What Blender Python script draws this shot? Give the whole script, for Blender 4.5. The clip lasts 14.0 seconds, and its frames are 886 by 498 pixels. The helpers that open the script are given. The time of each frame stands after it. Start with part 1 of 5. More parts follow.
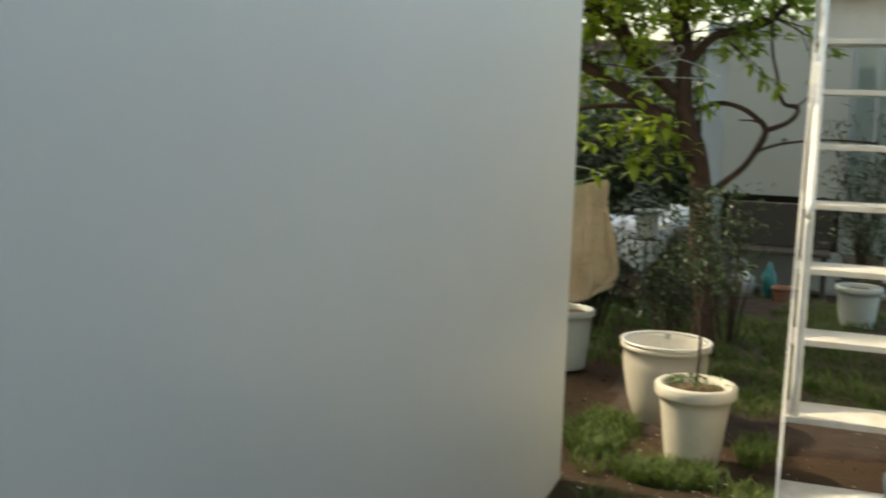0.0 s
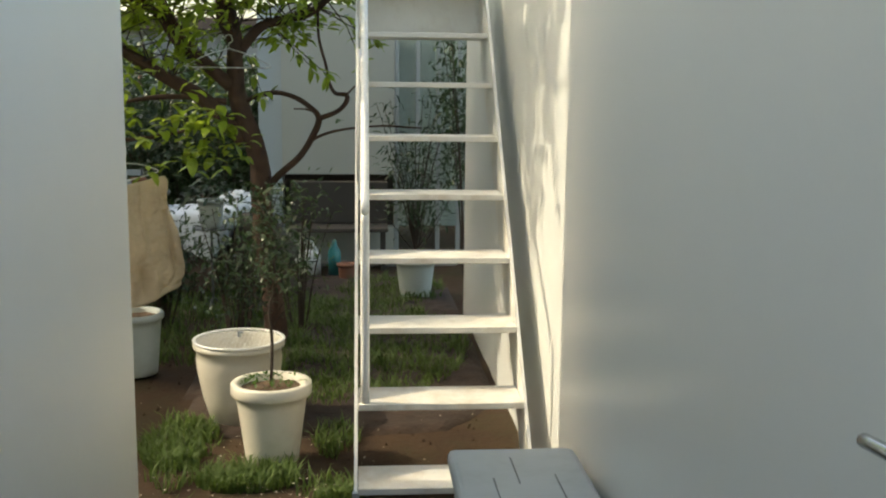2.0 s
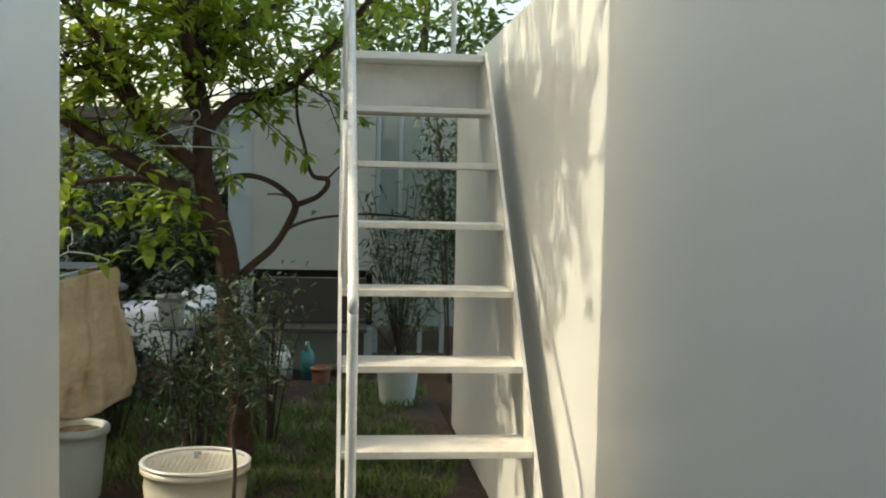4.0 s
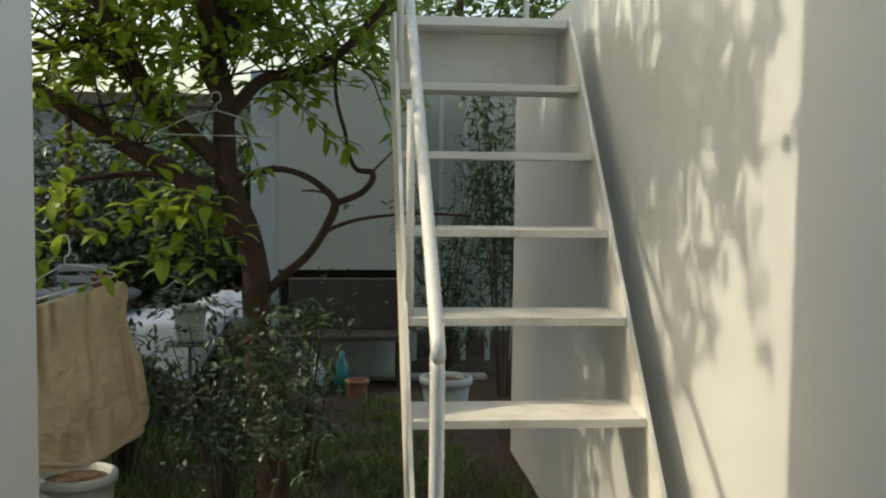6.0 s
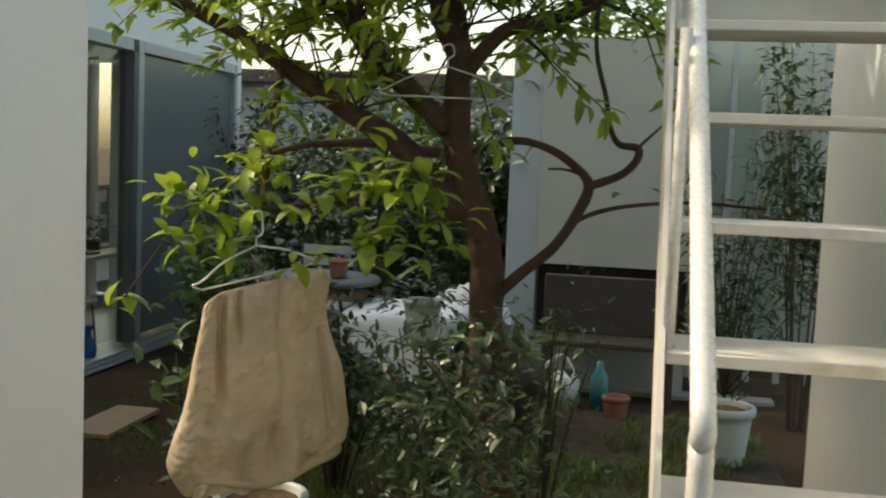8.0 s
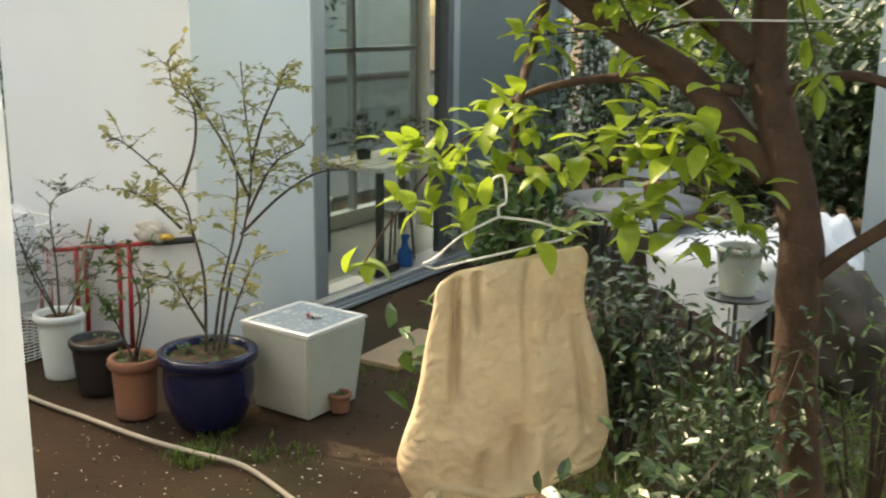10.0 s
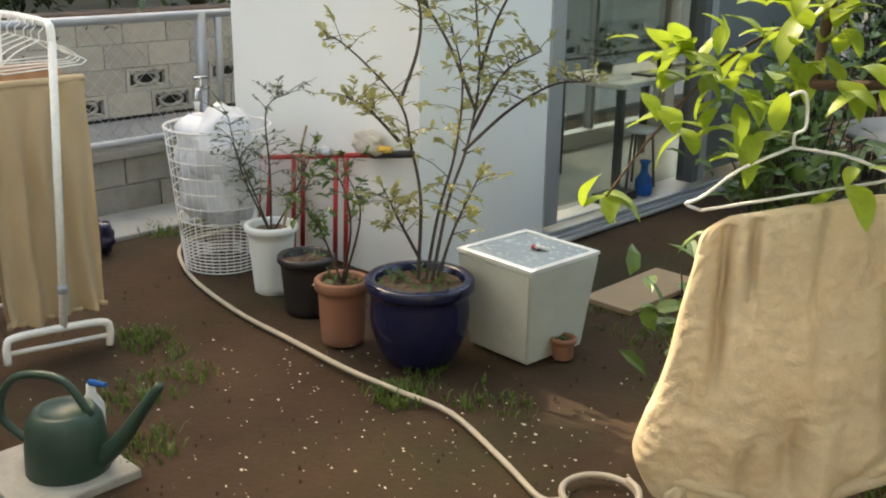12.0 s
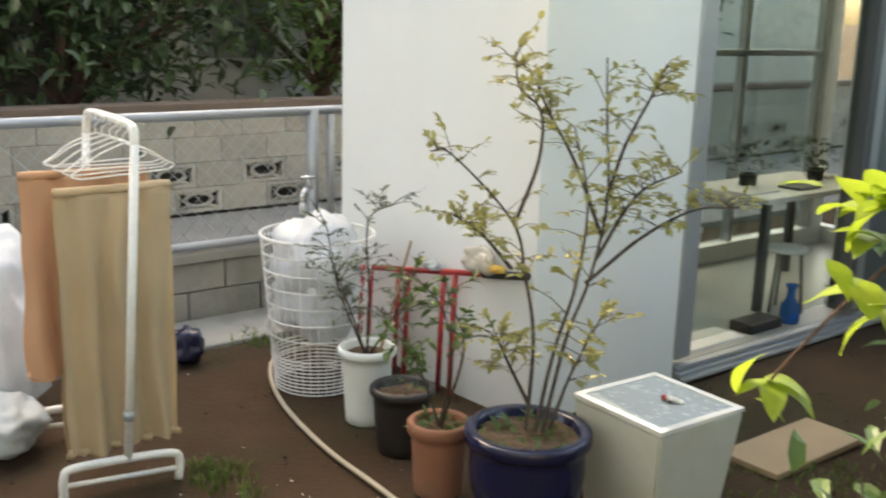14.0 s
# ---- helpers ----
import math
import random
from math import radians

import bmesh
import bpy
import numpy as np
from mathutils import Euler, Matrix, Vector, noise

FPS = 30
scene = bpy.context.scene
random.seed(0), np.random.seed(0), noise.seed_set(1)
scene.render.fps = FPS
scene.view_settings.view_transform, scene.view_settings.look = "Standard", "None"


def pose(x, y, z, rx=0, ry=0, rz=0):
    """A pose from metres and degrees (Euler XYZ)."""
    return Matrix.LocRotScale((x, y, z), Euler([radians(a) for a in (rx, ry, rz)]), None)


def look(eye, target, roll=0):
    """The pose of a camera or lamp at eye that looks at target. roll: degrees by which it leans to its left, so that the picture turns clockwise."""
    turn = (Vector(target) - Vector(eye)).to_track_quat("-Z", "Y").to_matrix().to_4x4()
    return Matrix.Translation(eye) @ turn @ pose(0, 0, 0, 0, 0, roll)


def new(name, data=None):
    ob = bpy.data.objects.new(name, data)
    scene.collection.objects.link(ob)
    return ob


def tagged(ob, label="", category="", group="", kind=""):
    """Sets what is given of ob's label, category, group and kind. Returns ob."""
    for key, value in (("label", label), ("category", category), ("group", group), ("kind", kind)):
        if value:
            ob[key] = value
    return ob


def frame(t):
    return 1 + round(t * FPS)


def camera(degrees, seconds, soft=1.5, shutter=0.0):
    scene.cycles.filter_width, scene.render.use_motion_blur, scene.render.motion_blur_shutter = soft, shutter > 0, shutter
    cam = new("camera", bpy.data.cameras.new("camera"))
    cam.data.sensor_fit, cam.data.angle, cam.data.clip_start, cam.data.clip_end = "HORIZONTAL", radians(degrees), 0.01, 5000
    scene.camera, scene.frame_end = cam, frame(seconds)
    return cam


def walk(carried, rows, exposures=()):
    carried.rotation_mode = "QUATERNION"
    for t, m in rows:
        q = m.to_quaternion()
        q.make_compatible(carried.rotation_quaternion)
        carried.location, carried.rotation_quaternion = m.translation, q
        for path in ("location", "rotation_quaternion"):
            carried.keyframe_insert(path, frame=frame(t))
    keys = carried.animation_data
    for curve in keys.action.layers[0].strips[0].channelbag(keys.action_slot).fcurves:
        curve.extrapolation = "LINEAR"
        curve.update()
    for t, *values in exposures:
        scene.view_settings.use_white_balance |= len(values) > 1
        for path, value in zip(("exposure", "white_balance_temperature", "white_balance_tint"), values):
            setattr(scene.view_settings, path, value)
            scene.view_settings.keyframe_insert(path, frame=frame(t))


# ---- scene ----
cam = camera(46.98, 14.0, soft=2.0, shutter=0.3)
PATH = [
    (0.0, (-0.615, -3.358, 1.374), (-1.278, -1.49, 1.107), 1.86),
    (0.5, (-0.627, -3.266, 1.354), (-0.951, -1.315, 1.052), 0.12),
    (1.0, (-0.598, -3.293, 1.399), (-0.682, -1.323, 1.062), -0.1),
    (1.5, (-0.583, -3.296, 1.463), (-0.513, -1.328, 1.114), 0.46),
    (2.0, (-0.604, -3.26, 1.483), (-0.449, -1.289, 1.178), 0.57),
    (2.2, (-0.617, -3.238, 1.488), (-0.444, -1.265, 1.209), 0.56),
    (2.5, (-0.637, -3.186, 1.484), (-0.447, -1.209, 1.25), 0.51),
    (3.0, (-0.643, -3.009, 1.413), (-0.445, -1.024, 1.272), 0.43),
    (3.2, (-0.646, -2.935, 1.388), (-0.453, -0.947, 1.28), 1.62),
    (5.3, (-0.758, -2.077, 1.434), (-0.509, -0.096, 1.321), 0.32),
    (5.5, (-0.785, -2.008, 1.423), (-0.542, -0.026, 1.311), 0.98),
    (6.0, (-0.787, -1.782, 1.442), (-0.606, 0.205, 1.302), 0.67),
    (6.5, (-0.756, -1.552, 1.422), (-0.69, 0.441, 1.279), 1.16),
    (7.0, (-0.744, -1.33, 1.43), (-0.805, 0.662, 1.266), 1.71),
    (7.5, (-0.722, -1.118, 1.419), (-0.927, 0.864, 1.247), 2.09),
    (8.0, (-0.699, -0.916, 1.39), (-1.063, 1.043, 1.219), 2.42),
    (8.2, (-0.71, -0.849, 1.399), (-1.125, 1.099, 1.218), 2.86),
    (10.3, (-0.627, -0.141, 1.619), (-1.718, 1.463, 1.132), 0.24),
    (10.5, (-0.65, -0.094, 1.601), (-1.789, 1.47, 1.094), 0.19),
    (11.0, (-0.728, -0.007, 1.578), (-1.965, 1.46, 1.013), -0.35),
    (11.5, (-0.866, 0.08, 1.523), (-2.16, 1.483, 0.924), 0.37),
    (12.0, (-0.966, 0.18, 1.507), (-2.294, 1.547, 0.899), 0.82),
    (12.5, (-1.028, 0.26, 1.53), (-2.361, 1.631, 0.942), 1.0),
    (13.0, (-1.093, 0.329, 1.548), (-2.421, 1.723, 1.007), 1.57),
    (13.5, (-1.205, 0.433, 1.54), (-2.568, 1.818, 1.063), 2.26),
    (14.0, (-1.309, 0.548, 1.536), (-2.831, 1.764, 1.083), 1.62),
]
walk(cam, [(t, look(eye, target, roll)) for t, eye, target, roll in PATH],
     exposures=[(0.0, 1.68, 8500, 2), (0.5, 1.48, 7900, 1), (1.5, 1.66, 8100, 2), (3.2, 1.58, 8100, 1), (5.3, 1.2, 7800, 1), (6.5, 1.08, 7900, 2), (7.5, 1.25, 8200, 3), (8.2, 1.55, 8500, 4), (10.3, 2.66, 9000, 7), (12.5, 2.62, 8800, 8), (14.0, 2.8, 9000, 8)])

# ---- sky and sun ----
ELEV, AZ = 38.0, 8.0          # the sun stands over the street, in the west
RAY = Vector((math.cos(radians(AZ)) * math.cos(radians(ELEV)), -math.sin(radians(AZ)) * math.cos(radians(ELEV)), -math.sin(radians(ELEV))))
world = bpy.data.worlds.new("sky")
scene.world = world
world.use_nodes = True
wn = world.node_tree.nodes
sky = wn.new("ShaderNodeTexSky")
sky.sky_type, sky.sun_disc = "NISHITA", False
sky.sun_elevation, sky.sun_rotation = radians(ELEV), radians(270 + AZ)
sky.air_density, sky.dust_density = 1.0, 4.0
wn["Background"].inputs["Strength"].default_value = 0.15
world.node_tree.links.new(sky.outputs["Color"], wn["Background"].inputs["Color"])
lamp = bpy.data.lights.new("sun", "SUN")
lamp.energy, lamp.angle, lamp.color = 1.1, radians(0.9), (1.0, 0.945, 0.87)
sun = new("sun", lamp)
sun.matrix_world = look((-8, 1, 8), Vector((-8, 1, 8)) + RAY)


# ---- materials ----
def material(name, base, rough=0.6, var=0.12, scale=6.0, bump=0.1, fine=60.0, metal=0.0, dirt=None, dirt_amount=0.0,
             translucent=0.0, island=0.0, spec=0.5):
    """A surface whose colour varies at two scales, with fine relief and optional stains."""
    m = bpy.data.materials.new(name)
    m.use_nodes = True
    n, l = m.node_tree.nodes, m.node_tree.links
    bsdf = n["Principled BSDF"]
    bsdf.inputs["Metallic"].default_value = metal
    bsdf.inputs["Specular IOR Level"].default_value = spec
    co = n.new("ShaderNodeTexCoord")
    big, small = n.new("ShaderNodeTexNoise"), n.new("ShaderNodeTexNoise")
    for t, sc in ((big, scale), (small, fine)):
        t.inputs["Scale"].default_value = sc
        t.inputs["Detail"].default_value = 5
        l.new(co.outputs["Object"], t.inputs["Vector"])
    def math_node(op, a, b):
        k = n.new("ShaderNodeMath")
        k.operation = op
        for i, v in enumerate((a, b)):
            if isinstance(v, (int, float)):
                k.inputs[i].default_value = v
            else:
                l.new(v, k.inputs[i])
        return k.outputs[0]
    total = math_node("ADD", math_node("MULTIPLY", big.outputs["Fac"], 1.4), math_node("MULTIPLY", small.outputs["Fac"], 0.6))
    if island:
        geo = n.new("ShaderNodeNewGeometry")
        info = n.new("ShaderNodeObjectInfo")
        both = math_node("ADD", geo.outputs["Random Per Island"], info.outputs["Random"])
        total = math_node("ADD", total, math_node("MULTIPLY", math_node("SUBTRACT", both, 1.0), island))
    gain = math_node("ADD", math_node("MULTIPLY", math_node("SUBTRACT", total, 1.0), 2 * var), 1.0)
    mul = n.new("ShaderNodeVectorMath")
    mul.operation = "SCALE"
    mul.inputs[0].default_value = base
    l.new(gain, mul.inputs["Scale"])
    colour = mul.outputs[0]
    if dirt:
        ramp = n.new("ShaderNodeValToRGB")
        spot = n.new("ShaderNodeTexNoise")
        spot.inputs["Scale"].default_value = scale * 0.7
        spot.inputs["Detail"].default_value = 8
        spot.inputs["Roughness"].default_value = 0.7
        l.new(co.outputs["Object"], spot.inputs["Vector"])
        ramp.color_ramp.elements[0].position, ramp.color_ramp.elements[1].position = 0.48, 0.72
        l.new(spot.outputs["Fac"], ramp.inputs["Fac"])
        mix = n.new("ShaderNodeMixRGB")
        mix.inputs["Color2"].default_value = (*dirt, 1)
        l.new(math_node("MULTIPLY", ramp.outputs["Color"], dirt_amount), mix.inputs["Fac"])
        l.new(colour, mix.inputs["Color1"])
        colour = mix.outputs["Color"]
    l.new(colour, bsdf.inputs["Base Color"])
    l.new(math_node("ADD", math_node("MULTIPLY", math_node("SUBTRACT", small.outputs["Fac"], 0.5), 0.25), rough), bsdf.inputs["Roughness"])
    if bump:
        b = n.new("ShaderNodeBump")
        b.inputs["Strength"].default_value = bump
        b.inputs["Distance"].default_value = 0.01
        l.new(total, b.inputs["Height"])
        l.new(b.outputs["Normal"], bsdf.inputs["Normal"])
    if translucent:
        tr = n.new("ShaderNodeBsdfTranslucent")
        l.new(colour, tr.inputs["Color"])
        ms = n.new("ShaderNodeMixShader")
        ms.inputs["Fac"].default_value = translucent
        l.new(bsdf.outputs[0], ms.inputs[1])
        l.new(tr.outputs[0], ms.inputs[2])
        l.new(ms.outputs[0], n["Material Output"].inputs["Surface"])
    return m


def glass(name, tint, rough=0.0):
    m = bpy.data.materials.new(name)
    m.use_nodes = True
    n, l = m.node_tree.nodes, m.node_tree.links
    n.remove(n["Principled BSDF"])
    clear, gloss, mix, fres = (n.new("ShaderNodeBsdfTransparent"), n.new("ShaderNodeBsdfGlossy"), n.new("ShaderNodeMixShader"), n.new("ShaderNodeLayerWeight"))
    clear.inputs["Color"].default_value = (*tint, 1)
    gloss.inputs["Roughness"].default_value = rough
    power, gain = n.new("ShaderNodeMath"), n.new("ShaderNodeMath")
    power.operation, gain.operation = "POWER", "MULTIPLY_ADD"
    l.new(fres.outputs["Facing"], power.inputs[0])
    power.inputs[1].default_value = 4.0
    l.new(power.outputs[0], gain.inputs[0])
    gain.inputs[1].default_value, gain.inputs[2].default_value = 0.6, 0.05
    l.new(gain.outputs[0], mix.inputs["Fac"])
    l.new(clear.outputs[0], mix.inputs[1])
    l.new(gloss.outputs[0], mix.inputs[2])
    l.new(mix.outputs[0], n["Material Output"].inputs["Surface"])
    return m


M_STEELWALL = material("painted steel wall", (0.74, 0.75, 0.72), 0.34, 0.025, 1.2, 0.01, 90, dirt=(0.55, 0.53, 0.46), dirt_amount=0.10)
M_WALL = material("white painted wall", (0.80, 0.81, 0.78), 0.42, 0.03, 1.5, 0.02, 80, dirt=(0.6, 0.58, 0.5), dirt_amount=0.12)
M_STAIR = material("white stair paint", (0.80, 0.78, 0.72), 0.38, 0.05, 7, 0.05, 70, dirt=(0.42, 0.30, 0.17), dirt_amount=0.28)
M_TREAD = material("worn tread paint", (0.74, 0.71, 0.64), 0.5, 0.08, 9, 0.08, 60, dirt=(0.38, 0.25, 0.12), dirt_amount=0.5)
M_RAIL = material("white rail paint", (0.80, 0.79, 0.75), 0.28, 0.04, 20, 0.03, 120, dirt=(0.45, 0.4, 0.32), dirt_amount=0.2)
M_SOIL = material("garden soil", (0.052, 0.031, 0.018), 0.95, 0.42, 2.2, 1.0, 45, dirt=(0.035, 0.042, 0.016), dirt_amount=0.7, spec=0.2)
M_MULCH = material("dug soil darkened for shade", (0.036, 0.021, 0.014), 0.95, 0.5, 12, 1.0, 60)
M_GRASS = material("grass blades", (0.095, 0.15, 0.03), 0.6, 0.2, 3, 0, 20, translucent=0.35, island=0.5)
M_LEAF = material("young yellow green leaf", (0.27, 0.37, 0.045), 0.40, 0.2, 5, 0.05, 40, translucent=0.5, island=0.5)
M_LEAFDARK = material("dark evergreen leaf", (0.035, 0.065, 0.022), 0.38, 0.25, 5, 0.05, 40, translucent=0.2, island=0.6)
M_LEAFMID = material("mid green leaf", (0.085, 0.15, 0.035), 0.4, 0.2, 5, 0.05, 40, translucent=0.35, island=0.5)
M_LEAFPALE = material("pale yellow shrub leaf", (0.36, 0.34, 0.12), 0.5, 0.2, 5, 0, 40, translucent=0.4, island=0.6)
M_LEAFGREY = material("grey green leaf", (0.15, 0.18, 0.12), 0.5, 0.2, 5, 0, 40, translucent=0.25, island=0.5)
M_BARK = material("dark brown bark", (0.075, 0.042, 0.028), 0.9, 0.4, 14, 0.9, 70)
M_TWIG = material("twig bark", (0.055, 0.038, 0.027), 0.85, 0.3, 20, 0.4, 90)
M_TUB = material("cream glazed stoneware", (0.62, 0.58, 0.49), 0.35, 0.06, 5, 0.03, 60, dirt=(0.33, 0.27, 0.18), dirt_amount=0.35)
M_CREAM = material("cream plastic pot", (0.66, 0.62, 0.52), 0.45, 0.05, 6, 0.04, 70, dirt=(0.3, 0.26, 0.17), dirt_amount=0.35)
M_PALEPOT = material("pale grey plastic pot", (0.50, 0.55, 0.52), 0.5, 0.06, 6, 0.04, 60, dirt=(0.2, 0.22, 0.15), dirt_amount=0.3)
M_WHITEPOT = material("white plastic pot", (0.72, 0.75, 0.72), 0.4, 0.04, 6, 0.03, 60, dirt=(0.35, 0.33, 0.26), dirt_amount=0.2)
M_BLACKPOT = material("black plastic pot", (0.022, 0.02, 0.02), 0.42, 0.2, 6, 0.03, 60)
M_TERRA = material("terracotta", (0.26, 0.11, 0.065), 0.8, 0.16, 6, 0.15, 60, dirt=(0.12, 0.09, 0.07), dirt_amount=0.5)
M_BLUE = material("cobalt glazed ceramic", (0.008, 0.011, 0.042), 0.18, 0.25, 6, 0.04, 40)
M_POTSOIL = material("potting soil", (0.12, 0.075, 0.045), 0.95, 0.5, 25, 1.0, 90)
M_BURLAP = material("tan burlap", (0.66, 0.54, 0.37), 0.95, 0.14, 9, 0.6, 200, dirt=(0.40, 0.26, 0.13), dirt_amount=0.45, translucent=0.2)
M_WIRE = material("galvanised wire", (0.72, 0.72, 0.70), 0.35, 0.1, 30, 0, 90, metal=0.3)
M_WHITEWIRE = material("white coated wire", (0.78, 0.78, 0.75), 0.4, 0.06, 20, 0, 90)
M_RED = material("red enamel", (0.46, 0.03, 0.03), 0.4, 0.2, 12, 0.06, 80, dirt=(0.16, 0.05, 0.04), dirt_amount=0.5)
M_FIBRE = material("grey fibreglass", (0.55, 0.56, 0.49), 0.55, 0.05, 5, 0.05, 80, dirt=(0.33, 0.30, 0.22), dirt_amount=0.35)
M_RIMWHITE = material("off white rim", (0.70, 0.70, 0.67), 0.5, 0.05, 8, 0.05, 80)
M_BOXTOP = material("grey water film lid", (0.34, 0.39, 0.41), 0.25, 0.06, 7, 0.02, 50)
M_CHEST = material("grey plastic chest", (0.40, 0.43, 0.43), 0.5, 0.06, 5, 0.04, 60, dirt=(0.16, 0.15, 0.13), dirt_amount=0.25)
M_HOSE = material("beige rubber hose", (0.42, 0.37, 0.29), 0.6, 0.12, 12, 0.05, 60)
M_PLY = material("weathered plywood", (0.36, 0.25, 0.15), 0.75, 0.12, 6, 0.15, 90)
M_CONC = material("weathered concrete", (0.30, 0.29, 0.26), 0.9, 0.18, 3, 0.4, 60, dirt=(0.10, 0.10, 0.075), dirt_amount=0.6, island=0.35)
M_BLOCK = material("concrete block", (0.33, 0.315, 0.275), 0.9, 0.25, 3, 0.5, 70, dirt=(0.10, 0.095, 0.07), dirt_amount=0.8, island=0.35)
M_MORTAR = material("dark block joint", (0.07, 0.067, 0.06), 0.95, 0.2, 8, 0.5, 70)
M_COPING = material("brown coping", (0.13, 0.095, 0.075), 0.85, 0.25, 6, 0.3, 60)
M_ASPHALT = material("worn asphalt", (0.19, 0.185, 0.175), 0.9, 0.2, 2, 0.5, 80, dirt=(0.1, 0.1, 0.09), dirt_amount=0.4)
M_GALV = material("galvanised pipe", (0.36, 0.39, 0.42), 0.45, 0.1, 9, 0.05, 70, metal=0.4)
M_ALU = material("aluminium frame", (0.42, 0.44, 0.44), 0.4, 0.06, 9, 0.03, 80, metal=0.5)
M_DARKALU = material("dark frame", (0.09, 0.095, 0.095), 0.45, 0.1, 9, 0.03, 80)
M_GREYPANEL = material("grey glazed panel", (0.16, 0.18, 0.175), 0.2, 0.06, 2, 0.0, 60)
M_PALEPANEL = material("pale blue grey panel", (0.42, 0.47, 0.48), 0.4, 0.05, 3, 0.02, 60)
M_GLASS = glass("window glass", (0.88, 0.92, 0.90))
M_FLOOR = material("polished concrete floor", (0.33, 0.33, 0.30), 0.35, 0.08, 2, 0.03, 40)
M_INWALL = material("room wall", (0.62, 0.63, 0.60), 0.6, 0.04, 2, 0.02, 60)
M_WOODDARK = material("red brown wood", (0.17, 0.07, 0.04), 0.5, 0.2, 8, 0.1, 60)
M_STEEL = material("steel table", (0.5, 0.52, 0.52), 0.4, 0.06, 8, 0.02, 60, metal=0.6)
M_CLOTHA = material("beige cotton cloth", (0.55, 0.42, 0.27), 0.95, 0.07, 6, 0.25, 220, translucent=0.15)
M_CLOTHB = material("peach cotton cloth", (0.62, 0.36, 0.22), 0.95, 0.06, 6, 0.25, 220, translucent=0.15)
M_PLASTIC = material("white plastic film", (0.78, 0.80, 0.82), 0.3, 0.05, 9, 0.3, 30, translucent=0.35)
M_GREENCAN = material("dark green plastic", (0.018, 0.05, 0.035), 0.45, 0.15, 6, 0.04, 50)
M_TARP = material("white sheet", (0.66, 0.68, 0.70), 0.6, 0.06, 6, 0.1, 60)
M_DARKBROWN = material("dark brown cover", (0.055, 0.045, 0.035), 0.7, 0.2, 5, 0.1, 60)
M_TURQ = material("turquoise plastic", (0.03, 0.22, 0.22), 0.35, 0.1, 6, 0, 40)
M_BLUEGLASS = material("cobalt blue glass", (0.01, 0.10, 0.35), 0.08, 0.1, 6, 0, 40)
M_PETAL = material("fallen petals", (0.58, 0.50, 0.42), 0.8, 0.15, 8, 0, 40, island=0.4)
M_BRASS = material("chrome tap", (0.6, 0.6, 0.6), 0.2, 0.05, 8, 0, 40, metal=0.9)
M_BLACKROPE = material("dark foam grip", (0.03, 0.028, 0.026), 0.8, 0.2, 8, 0.1, 60)
M_GLOVE = material("cotton work glove", (0.55, 0.50, 0.42), 0.95, 0.12, 8, 0.3, 160)
M_YELLOW = material("yellow rubber", (0.55, 0.33, 0.05), 0.7, 0.1, 8, 0.1, 60)
M_HOUSE = material("brown louvred cladding", (0.10, 0.075, 0.07), 0.7, 0.15, 6, 0.1, 60)
# Base colour lowered from white so the far wall looks shaded.
M_FARWALL = material("cream wall darkened for shade", (0.44, 0.44, 0.38), 0.6, 0.05, 2, 0.03, 60, dirt=(0.4, 0.38, 0.3), dirt_amount=0.2)
M_FARHOUSE = material("grey house wall", (0.42, 0.42, 0.40), 0.8, 0.06, 2, 0.05, 60)


# ---- building blocks ----
def part(name, bm, mat, parent=None, label="", smooth=False):
    me = bpy.data.meshes.new(name)
    bm.to_mesh(me)
    bm.free()
    me.materials.append(mat)
    if smooth:
        me.shade_smooth()
    ob = new(name, me)
    ob.parent = parent
    return tagged(ob, label)


def raw(name, verts, faces, mat, parent=None, label="", smooth=False):
    me = bpy.data.meshes.new(name)
    me.from_pydata(verts, [], faces)
    me.materials.append(mat)
    if smooth:
        me.shade_smooth()
    ob = new(name, me)
    ob.parent = parent
    return tagged(ob, label)


def thing(name, label, category, group="", kind="", at=(0, 0, 0)):
    ob = new(name)
    ob.empty_display_size = 0.1
    ob.location = at
    return tagged(ob, label, category, group, kind)


def box(x0, x1, y0, y1, z0, z1, bevel=0.0, seg=2, bm=None):
    own = bmesh.new()
    bmesh.ops.create_cube(own, size=1)
    for v in own.verts:
        v.co = Vector(((x0 + x1) / 2 + v.co.x * (x1 - x0), (y0 + y1) / 2 + v.co.y * (y1 - y0), (z0 + z1) / 2 + v.co.z * (z1 - z0)))
    if bevel:
        bmesh.ops.bevel(own, geom=own.edges[:], offset=bevel, segments=seg, affect="EDGES", profile=0.5)
    if bm is None:
        return own
    join(bm, own)
    return bm


def join(bm, other):
    me = bpy.data.meshes.new("tmp")
    other.to_mesh(me)
    other.free()
    bm.from_mesh(me)
    bpy.data.meshes.remove(me)
    return bm


def spline(pts, steps=6):
    """Points of a smooth curve through pts."""
    p = [Vector(q) for q in pts]
    p = [p[0] * 2 - p[1]] + p + [p[-1] * 2 - p[-2]]
    out = []
    for i in range(1, len(p) - 2):
        for k in range(steps):
            t = k / steps
            a, b, c, d = p[i - 1], p[i], p[i + 1], p[i + 2]
            out.append(0.5 * ((2 * b) + (c - a) * t + (2 * a - 5 * b + 4 * c - d) * t * t + (3 * b - a - 3 * c + d) * t ** 3))
    return out + [p[-2]]


